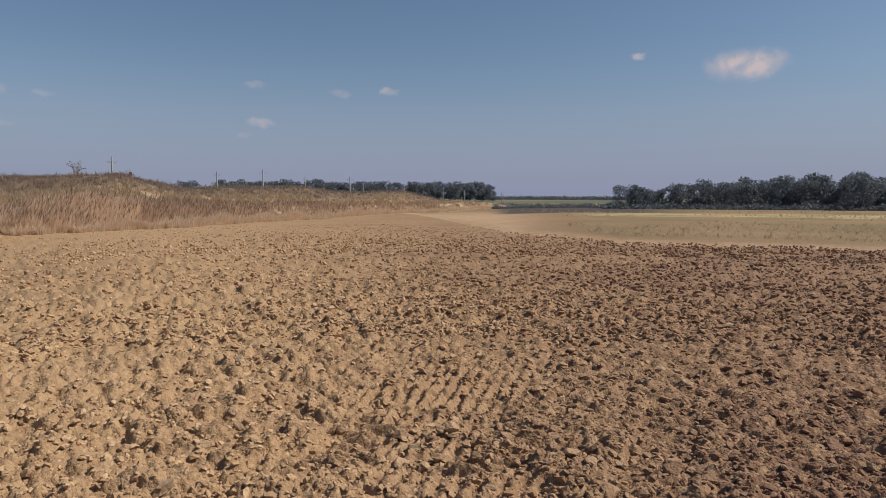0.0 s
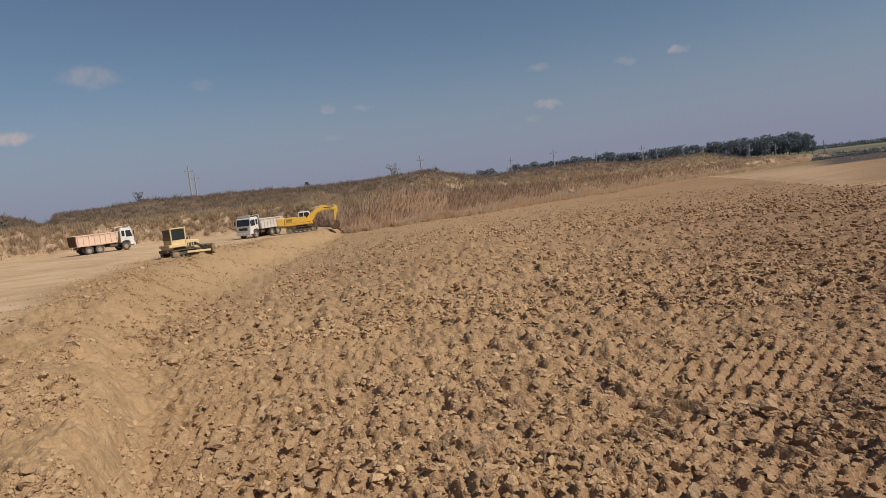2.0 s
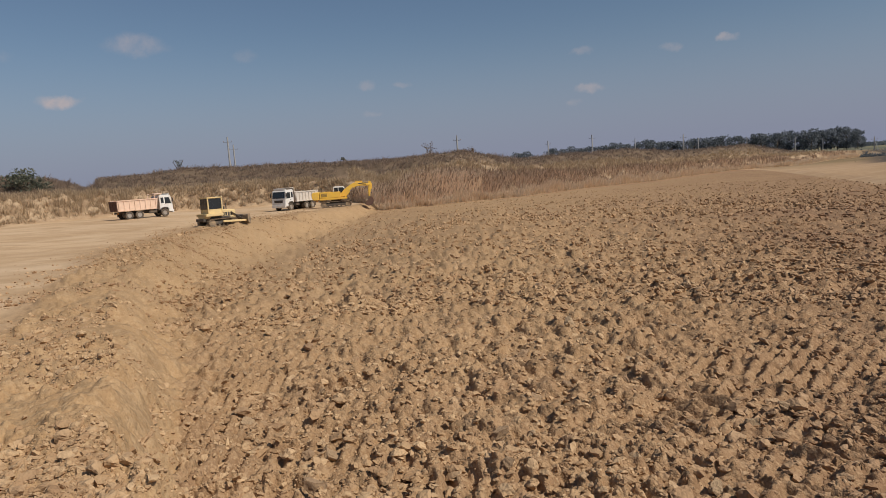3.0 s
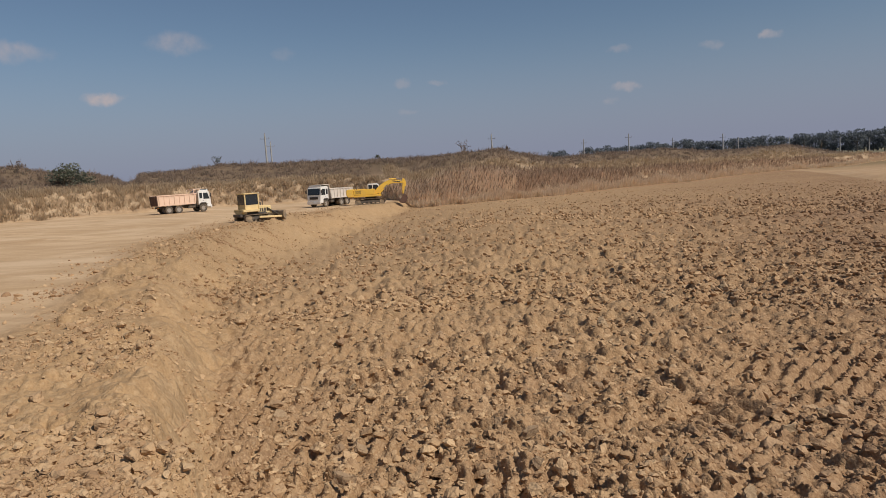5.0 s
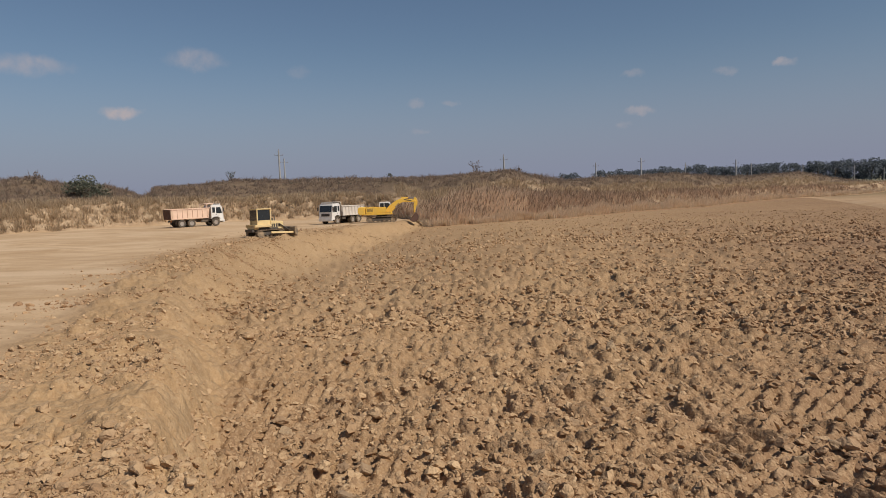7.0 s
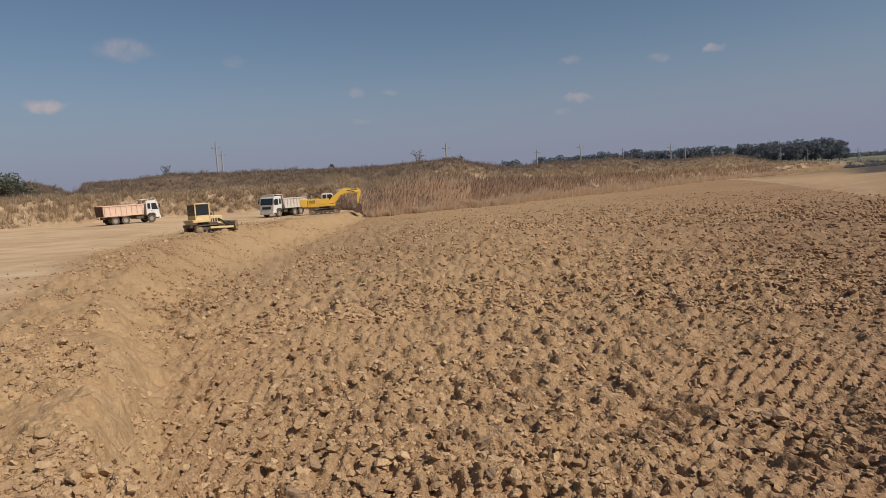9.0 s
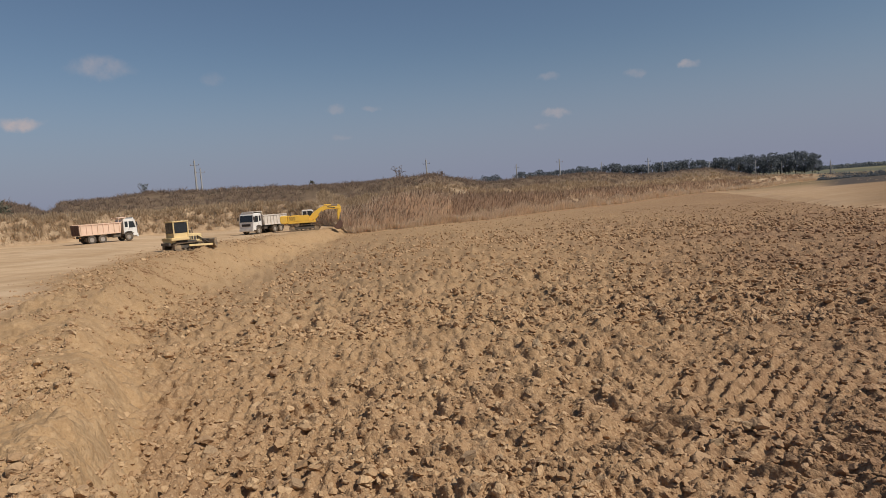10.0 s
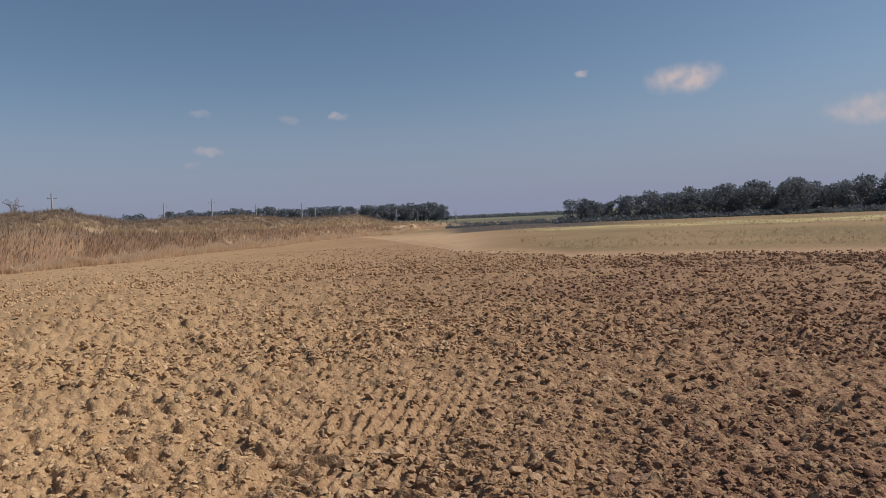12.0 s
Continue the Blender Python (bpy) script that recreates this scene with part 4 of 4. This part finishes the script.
# ---------------- machines ----------------
white_paint = painted("cab_white", (.74, .73, .70), (.42, .33, .23), .25, .4)
pink_box = painted("faded_pink_body", (.74, .53, .40), (.58, .43, .30), .35, .6)
pale_box = painted("pale_body", (.66, .60, .53), (.46, .36, .25), .35, .6)
rust = painted("rusty_brown", (.10, .05, .036), (.2, .13, .085), .25, .75)
yellow = painted("machine_yellow", (.78, .47, .05), (.42, .30, .16), .22, .5)
dull_yellow = painted("dusty_yellow", (.74, .56, .26), (.50, .38, .24), .4, .6)
chassis_mat = painted("chassis_dark", (.045, .042, .04), (.26, .19, .12), .4, .7)
track_mat = painted("track_steel", (.10, .08, .06), (.36, .26, .16), .75, .8, 3)
rubber = painted("dusty_rubber", (.035, .033, .032), (.30, .22, .14), .4, .85, 3)
rim_mat = painted("wheel_rim", (.34, .31, .28), (.32, .24, .16), .4, .55, 3)
lamp_glass = material("lamp_glass", (.75, .74, .70), .15)
amber = material("amber_lamp", (.6, .2, .02), .25)
glass = material("window_glass", (.025, .03, .035), .06)
k = Net(glass)
k.l.new(k.ramp(k.noise(5, 3), .35, .7, .05, .3), k.b.inputs["Roughness"])
dark_trim = painted("dark_plastic", (.03, .03, .032), (.2, .15, .1), .3, .6)
piston = material("piston_chrome", (.7, .7, .7), .2, 1.0)


def wheel(parent, x, y, z, r=.52, width=.3):
    bm = bmesh.new()
    ring(bm, r, r * .56, width, (x, y, z))
    t = part("wheel", bm, rubber, parent)
    bm = bmesh.new()
    ring(bm, r * .57, r * .2, width * .7, (x, y, z), 20)
    rim = part("rim", bm, rim_mat, t, "dusty steel rim")
    bm = bmesh.new()
    rod(bm, (x, y - width * .42, z), (x, y + width * .42, z), r * .24, seg=14)
    part("hub", bm, rim_mat, t)
    return t


def dump_truck(label, body_mat, open_guard):
    """Three-axle tipper facing +x, its origin on the ground."""
    t = thing("dump_truck", label, "truck", "dump trucks")
    bm = bmesh.new()
    for y in (-.42, .42):
        box(bm, (6.5, .12, .26), (.25, y, .88), .01)
    for x in (-2.8, -1.3, -.1, 1.0, 2.4):
        box(bm, (.12, .84, .2), (x, 0, .88), .01)
    part("chassis", bm, chassis_mat, t, "dark dusty frame rails")
    # cab
    bm = bmesh.new()
    slab(bm, [(2.25, .95), (2.25, 2.72), (2.45, 2.86), (3.55, 2.84), (3.78, 2.68), (3.96, 1.75), (4.0, .62), (3.42, .58), (3.36, 1.0), (3.1, 1.2), (2.7, 1.2), (2.42, .95)], -1.2, 1.2, .05)
    cab = part("cab", bm, white_paint, t, "white flat-fronted cab")
    bm = bmesh.new()
    slab(bm, [(3.955, 1.72), (3.79, 2.58), (3.815, 2.59), (3.985, 1.72)], -1.06, 1.06)
    part("windscreen", bm, glass, cab, "dark windscreen")
    for s in (-1, 1):
        bm = bmesh.new()
        slab(bm, [(2.95, 1.68), (2.95, 2.5), (3.55, 2.5), (3.78, 1.68)], s * 1.2, s * 1.212)
        part("side_window", bm, glass, cab)
        bm = bmesh.new()
        slab(bm, [(2.42, 1.78), (2.42, 2.5), (2.8, 2.5), (2.8, 1.78)], s * 1.2, s * 1.212)
        part("rear_window", bm, glass, cab)
        bm = bmesh.new()
        box(bm, (.1, .2, .48), (3.92, s * 1.38, 2.15), .02)
        rod(bm, (3.85, s * 1.2, 2.45), (3.92, s * 1.36, 2.4), .02, seg=6)
        part("mirror", bm, dark_trim, cab, "black side mirror")
        bm = bmesh.new()
        box(bm, (.16, .02, .05), (2.92, s * 1.215, 1.5), .005)
        part("door_handle", bm, dark_trim, cab)
        bm = bmesh.new()
        box(bm, (.06, .36, .2), (4.02, s * .92, .86), .03)
        part("headlight", bm, lamp_glass, cab)
        bm = bmesh.new()
        slab(bm, [(2.28, .7), (2.34, 1.08), (2.62, 1.24), (3.18, 1.24), (3.42, 1.05), (3.46, .98), (3.2, 1.14), (2.64, 1.14), (2.42, 1.0), (2.36, .7)], s * 1.02, s * 1.24)
        part("mudguard", bm, dark_trim, t)
        bm = bmesh.new()
        box(bm, (.34, .3, .06), (3.2, s * 1.08, .48), .01)
        part("cab_step", bm, chassis_mat, t)
    bm = bmesh.new()
    box(bm, (.05, 1.5, .34), (4.0, 0, 1.3), .02)
    for z in (1.2, 1.3, 1.4):
        box(bm, (.04, 1.44, .03), (4.03, 0, z), .005)
    part("grille", bm, dark_trim, cab, "dark slotted grille")
    bm = bmesh.new()
    box(bm, (.24, 2.42, .42), (3.98, 0, .66), .06)
    part("bumper", bm, white_paint, t, "dusty white bumper")
    bm = bmesh.new()
    box(bm, (.03, .5, .12), (4.105, 0, .62), .005)
    part("plate", bm, lamp_glass, t, "plain number plate")
    bm = bmesh.new()
    box(bm, (.18, 2.1, .16), (3.6, 0, 2.92), .04)
    part("sun_visor", bm, white_paint, cab)
    # tipping body
    bm = bmesh.new()
    slab(bm, [(-3.15, 1.12), (-3.15, 2.42), (-3.08, 2.42), (-3.08, 1.2), (1.75, 1.2), (1.98, 2.5), (2.05, 2.5), (1.84, 1.12)], -1.22, 1.22)
    part("body_floor", bm, body_mat, t)
    for s in (-1, 1):
        bm = bmesh.new()
        slab(bm, [(-3.1, 1.16), (-3.1, 2.42), (2.0, 2.42), (1.84, 1.16)], s * 1.16, s * 1.22)
        side = part("body_side", bm, body_mat, t, "ribbed steel side panel")
        for i in range(8):
            bm = bmesh.new()
            box(bm, (.12, .09, 1.2), (-2.95 + i * .67, s * 1.262, 1.79), .02)
            part("rib", bm, body_mat, side)
        bm = bmesh.new()
        box(bm, (5.15, .11, .14), (-.55, s * 1.255, 2.43), .03)
        part("top_rail", bm, body_mat, side)
        bm = bmesh.new()
        box(bm, (4.9, .11, .14), (-.65, s * 1.25, 1.17), .03)
        part("bottom_rail", bm, body_mat, side)
    bm = bmesh.new()
    box(bm, (.1, 2.46, 1.32), (-3.2, 0, 1.79), .02, (0, -4, 0))
    for y in (-.8, 0, .8):
        box(bm, (.08, .12, 1.24), (-3.27, y, 1.79), .02, (0, -4, 0))
    part("tailgate", bm, rust, t, "rust-brown tailgate")
    bm = bmesh.new()
    if open_guard:
        for y in (-1.1, 1.1):
            rod(bm, (1.7, y, 2.45), (1.7, y, 2.98), .05, seg=8)
            rod(bm, (1.7, y, 2.98), (2.7, y, 3.06), .05, seg=8)
            rod(bm, (2.7, y, 3.06), (2.0, y, 2.4), .04, seg=8)
        rod(bm, (2.7, -1.1, 3.06), (2.7, 1.1, 3.06), .05, seg=8)
        box(bm, (.9, 2.2, .06), (2.35, 0, 3.05), .01, (0, -4, 0))
    else:
        slab(bm, [(1.94, 2.3), (2.02, 3.0), (2.25, 3.1), (3.35, 3.08), (3.35, 3.02), (2.28, 3.03), (2.1, 2.95), (2.02, 2.3)], -1.2, 1.2)
    part("cab_guard", bm, body_mat, t, "guard plate over the cab")
    # tanks, axles, wheels
    bm = bmesh.new()
    box(bm, (1.0, .5, .5), (1.35, -.85, .82), .08)
    part("fuel_tank", bm, chassis_mat, t)
    bm = bmesh.new()
    box(bm, (.8, .5, .45), (1.4, .85, .82), .05)
    part("battery_box", bm, chassis_mat, t)
    for x, dual in ((2.88, False), (-.45, True), (-1.75, True)):
        bm = bmesh.new()
        rod(bm, (x, -1.0, .52), (x, 1.0, .52), .12, seg=10)
        part("axle", bm, chassis_mat, t)
        for s in (-1, 1):
            wheel(t, x, s * 1.06, .52)
            if dual:
                wheel(t, x, s * .72, .52)
    for s in (-1, 1):
        bm = bmesh.new()
        box(bm, (.03, .5, .5), (-2.42, s * .9, .62), .005)
        part("mud_flap", bm, rubber, t)
        bm = bmesh.new()
        box(bm, (.06, .3, .12), (-3.06, s * .9, .86), .01)
        part("tail_light", bm, amber, t)
    return t


def crawler(parent, y, x0, x1, r, width, shoe=.2):
    """One track: frame, rollers, sprockets and a belt of separate shoes."""
    bm = bmesh.new()
    box(bm, (x1 - x0, width * .6, r * .8), ((x0 + x1) / 2, y, r), .05)
    frame_ob = part("track_frame", bm, chassis_mat, parent)
    for x in (x0, x1):
        bm = bmesh.new()
        rod(bm, (x, y - width * .32, r), (x, y + width * .32, r), r * .82, seg=18)
        part("sprocket", bm, track_mat, frame_ob)
    for i in range(5):
        x = x0 + (x1 - x0) * (i + .7) / 5.4
        bm = bmesh.new()
        rod(bm, (x, y - width * .33, .17), (x, y + width * .33, .17), .12, seg=10)
        part("roller", bm, track_mat, frame_ob)
    straight, arc = x1 - x0, math.pi * r
    total = 2 * straight + 2 * arc
    n = int(total / shoe)
    bm = bmesh.new()
    box(bm, (shoe * .94, width, .05), (0, 0, 0), .01)
    box(bm, (.03, width, .07), (shoe * .3, 0, -.045))
    me = bpy.data.meshes.new("track_shoe")
    bm.to_mesh(me)
    bm.free()
    me.materials.append(track_mat)
    for i in range(n):
        s = total * i / n
        if s < straight:
            p, a = (x0 + s, 0.07), 0
        elif s < straight + arc:
            u = (s - straight) / r
            p, a = (x1 + math.sin(u) * (r - .07 + .0), r - math.cos(u) * (r - .07)), u
        elif s < 2 * straight + arc:
            p, a = (x1 - (s - straight - arc), 2 * r - .07), math.pi
        else:
            u = (s - 2 * straight - arc) / r
            p, a = (x0 - math.sin(u) * (r - .07), r + math.cos(u) * (r - .07)), math.pi + u
        ob = new("track_shoe", me)
        ob.parent = frame_ob
        ob.matrix_basis = pose(p[0], y, p[1], 0, -math.degrees(a), 0)


def ram(parent, a, b, r=.09):
    a, b = Vector(a), Vector(b)
    bm = bmesh.new()
    rod(bm, a, a.lerp(b, .55), r, seg=12)
    cyl = part("cylinder", bm, parent.data.materials[0] if parent.data else yellow, parent)
    bm = bmesh.new()
    rod(bm, a.lerp(b, .5), b, r * .55, seg=10)
    part("piston_rod", bm, piston, cyl, "bright piston rod")


def excavator():
    """Crawler excavator, boom towards +x."""
    t = thing("excavator", "yellow crawler excavator digging at the pit edge", "excavator")
    for s in (-1, 1):
        crawler(t, s * 1.25, -1.75, 1.75, .47, .6)
    bm = bmesh.new()
    box(bm, (1.7, 1.9, .45), (0, 0, .72), .08)
    rod(bm, (0, 0, .9), (0, 0, 1.18), .75, seg=24)
    part("undercarriage", bm, chassis_mat, t)
    bm = bmesh.new()
    box(bm, (3.9, 2.85, .28), (-.35, 0, 1.28), .05)
    part("deck", bm, yellow, t)
    bm = bmesh.new()
    slab(bm, [(-3.1, 1.2), (-3.35, 1.5), (-3.35, 2.1), (-3.2, 2.32), (-2.3, 2.32), (-2.3, 1.2)], -1.42, 1.42, .08)
    cw = part("counterweight", bm, yellow, t, "rounded yellow counterweight")
    bm = bmesh.new()
    box(bm, (.02, 1.5, .3), (-3.36, 0, 1.8), .004)
    part("name_band", bm, dark_trim, cw, "dark lettering band")
    for s in (-1, 1):
        bm = bmesh.new()
        if s > 0:
            box(bm, (1.5, .75, .9), (-1.5, s * 1.03, 1.85), .06)
        else:
            box(bm, (3.0, .75, .85), (-.75, s * 1.03, 1.83), .06)
        part("side_housing", bm, yellow, t)
    for i in range(6):
        bm = bmesh.new()
        box(bm, (.06, .02, .5), (-1.95 + i * .14, -1.415, 1.85), .005)
        part("vent_slat", bm, dark_trim, t)
    bm = bmesh.new()
    box(bm, (1.9, 1.35, .8), (-1.4, 0, 1.85), .08)
    part("engine_hood", bm, yellow, t)
    bm = bmesh.new()
    rod(bm, (-1.9, -.4, 2.2), (-1.9, -.4, 2.75), .07, seg=10)
    part("exhaust", bm, chassis_mat, t)
    bm = bmesh.new()
    slab(bm, [(-.35, 1.4), (-.35, 2.88), (-.2, 2.98), (1.05, 2.98), (1.3, 2.75), (1.45, 1.9), (1.4, 1.4)], .5, 1.4, .04)
    cab = part("cab", bm, white_paint, t, "pale operator cab")
    for y in (.49, 1.41):
        bm = bmesh.new()
        slab(bm, [(-.2, 2.0), (-.2, 2.8), (.35, 2.8), (.35, 2.0)], y - .006, y + .006)
        part("cab_window", bm, glass, cab)
        bm = bmesh.new()
        slab(bm, [(.45, 1.75), (.45, 2.8), (1.02, 2.8), (1.22, 2.65), (1.34, 1.75)], y - .006, y + .006)
        part("cab_window", bm, glass, cab)
    bm = bmesh.new()
    slab(bm, [(1.47, 1.85), (1.31, 2.74), (1.33, 2.75), (1.49, 1.86)], .56, 1.34)
    part("windscreen", bm, glass, cab)
    bm = bmesh.new()
    slab(bm, [(.75, 1.45), (.65, 1.85), (1.2, 2.45), (2.2, 3.12), (2.85, 3.38), (3.4, 3.38), (5.0, 3.08), (5.15, 2.92), (5.0, 2.78), (3.5, 2.86), (3.0, 2.78), (2.35, 2.4), (1.35, 1.5)], -.26, .26, .04)
    boom = part("boom", bm, yellow, t, "bent yellow boom")
    bm = bmesh.new()
    box(bm, (1.1, .54, .14), (3.9, 0, 3.1), .01, (0, 10, 0))
    part("name_band", bm, dark_trim, boom, "dark lettering band")
    for s in (-1, 1):
        ram(boom, (1.35, s * .42, 1.45), (2.6, s * .36, 2.72), .1)
    bm = bmesh.new()
    slab(bm, [(4.75, 3.42), (5.05, 3.48), (5.3, 3.05), (5.12, 2.3), (4.88, 1.25), (4.68, 1.25), (4.72, 2.3), (4.8, 2.9)], -.2, .2, .03)
    stick = part("stick", bm, yellow, t, "upright yellow dipper arm")
    ram(boom, (2.9, 0, 3.52), (4.8, 0, 3.4), .09)
    ram(stick, (5.25, 0, 2.95), (5.12, 0, 1.75), .08)
    bm = bmesh.new()
    rod(bm, (5.12, -.24, 1.75), (5.12, .24, 1.75), .07, seg=8)
    box(bm, (.08, .5, .75), (5.08, 0, 1.42), .01, (0, 12, 0))
    part("linkage", bm, chassis_mat, t)
    bm = bmesh.new()
    n = 9
    outer = [(4.78 + .72 * math.cos(radians(60 - i * 26)) - .1, .62 + .72 * math.sin(radians(60 - i * 26))) for i in range(n)]
    inner = [(4.78 + .66 * math.cos(radians(60 - i * 26)) - .1, .62 + .66 * math.sin(radians(60 - i * 26))) for i in range(n)]
    slab(bm, outer + inner[::-1], -.7, .7)
    for s in (-.7, .66):
        slab(bm, outer, s, s + .04)
    bucket = part("bucket", bm, rust, t, "worn brown bucket")
    ex, ez = outer[-1]
    for y in (-.6, -.3, 0, .3, .6):
        bm = bmesh.new()
        box(bm, (.28, .1, .07), (ex + .02, y, ez + .12), .01, (0, -70, 0), )
        part("tooth", bm, track_mat, bucket)
    return t


def bulldozer():
    """Crawler dozer facing +x, blade down."""
    t = thing("bulldozer", "dusty pale yellow crawler bulldozer with lowered blade", "bulldozer")
    for s in (-1, 1):
        crawler(t, s * .95, -1.15, 1.25, .42, .5, .18)
    bm = bmesh.new()
    box(bm, (2.6, 1.3, .5), (-.1, 0, .75), .06)
    part("hull", bm, chassis_mat, t)
    bm = bmesh.new()
    slab(bm, [(.25, .9), (.25, 1.72), (1.75, 1.58), (1.85, 1.5), (1.85, .75)], -.52, .52, .05)
    hood = part("engine_hood", bm, dull_yellow, t)
    bm = bmesh.new()
    box(bm, (.04, .86, .62), (1.87, 0, 1.15), .01)
    part("grille", bm, dark_trim, hood)
    for s in (-1, 1):
        for i in range(4):
            bm = bmesh.new()
            box(bm, (.2, .02, .34), (.5 + i * .28, s * .53, 1.2), .005)
            part("hood_vent", bm, dark_trim, hood)
    bm = bmesh.new()
    rod(bm, (1.25, .2, 1.55), (1.25, .2, 2.25), .055, seg=10)
    part("exhaust", bm, chassis_mat, t)
    bm = bmesh.new()
    rod(bm, (.75, -.2, 1.6), (.75, -.2, 1.95), .1, seg=10)
    part("air_filter", bm, chassis_mat, t)
    bm = bmesh.new()
    box(bm, (1.9, 2.0, .28), (-.7, 0, 1.2), .05)
    part("fender_deck", bm, dull_yellow, t)
    bm = bmesh.new()
    box(bm, (.6, 1.5, .5), (-1.35, 0, 1.1), .08)
    part("fuel_tank", bm, dull_yellow, t)
    # cab: posts, roof, lower panels and panes
    for x in (-1.2, .3):
        for y in (-.68, .68):
            bm = bmesh.new()
            box(bm, (.12, .12, 1.55), (x, y, 2.08), .02)
            part("cab_post", bm, dull_yellow, t)
    bm = bmesh.new()
    box(bm, (1.72, 1.56, .12), (-.45, 0, 2.9), .04)
    part("cab_roof", bm, dull_yellow, t)
    bm = bmesh.new()
    box(bm, (1.45, 1.34, .5), (-.45, 0, 1.55), .03)
    part("cab_base", bm, dull_yellow, t)
    for y in (-.7, .7):
        bm = bmesh.new()
        box(bm, (1.36, .03, 1.02), (-.45, y * .97, 2.3), .005)
        part("side_window", bm, glass, t)
    for x in (-1.275, .375):
        bm = bmesh.new()
        box(bm, (.03, 1.3, 1.02), (x, 0, 2.3), .005)
        part("end_window", bm, glass, t)
    bm = bmesh.new()
    box(bm, (.5, .55, .8), (-.6, 0, 1.95), .08)
    part("seat", bm, dark_trim, t)
    for y in (-.55, .55):
        bm = bmesh.new()
        box(bm, (.08, .16, .12), (.42, y, 2.95), .02)
        part("work_lamp", bm, lamp_glass, t)
    # blade and its arms
    for s in (-1, 1):
        bm = bmesh.new()
        slab(bm, [(-.1, .42), (-.1, .62), (2.5, .5), (2.5, .3)], s * 1.28, s * 1.42, .02)
        part("push_arm", bm, dull_yellow, t)
        bm = bmesh.new()
        rod(bm, (1.3, s * .62, 1.35), (2.45, s * .62, .62), .06, seg=10)
        part("lift_cylinder", bm, chassis_mat, t)
    bm = bmesh.new()
    curve = [(2.72, 0.0), (2.56, .3), (2.52, .6), (2.6, .92), (2.72, 1.02)]
    slab(bm, curve + [(x - .07, z) for x, z in curve[::-1]], -1.65, 1.65)
    blade = part("blade", bm, track_mat, t, "earth-worn steel blade")
    for s in (-1, 1):
        bm = bmesh.new()
        slab(bm, [(2.74, 0), (2.5, .3), (2.46, .7), (2.74, 1.02), (2.8, .5)], s * 1.65, s * 1.69)
        part("end_bit", bm, track_mat, blade)
    # ripper beam behind
    bm = bmesh.new()
    box(bm, (.25, 1.5, .28), (-1.75, 0, .75), .03)
    box(bm, (.5, .2, .2), (-1.5, .4, .75), .03)
    box(bm, (.5, .2, .2), (-1.5, -.4, .75), .03)
    part("rear_beam", bm, chassis_mat, t)
    return t


def stand(ob, th, d, heading, scale=1.0, tilt=0.0, sink=.03):
    p = bearing(th, d)
    zs = [height(p.x + dx, p.y + dy, True) for dx in (-1.2, 0, 1.2) for dy in (-1.2, 0, 1.2)]
    ob.matrix_basis = pose(p.x, p.y, sum(zs) / 9 - sink, 0, tilt, heading + 90) @ Matrix.Scale(scale, 4)


stand(dump_truck("white-cabbed dump truck with a faded pink tipping body", pink_box, True), 52.1, 96.0, -16.0)
stand(dump_truck("dusty white dump truck waiting beside the excavator", pale_box, False), 39.9, 94.5, 180.0, .98)
stand(bulldozer(), 46.45, 65.5, -14.0, .92)
stand(excavator(), 36.75, 90.5, -56.0, .92)
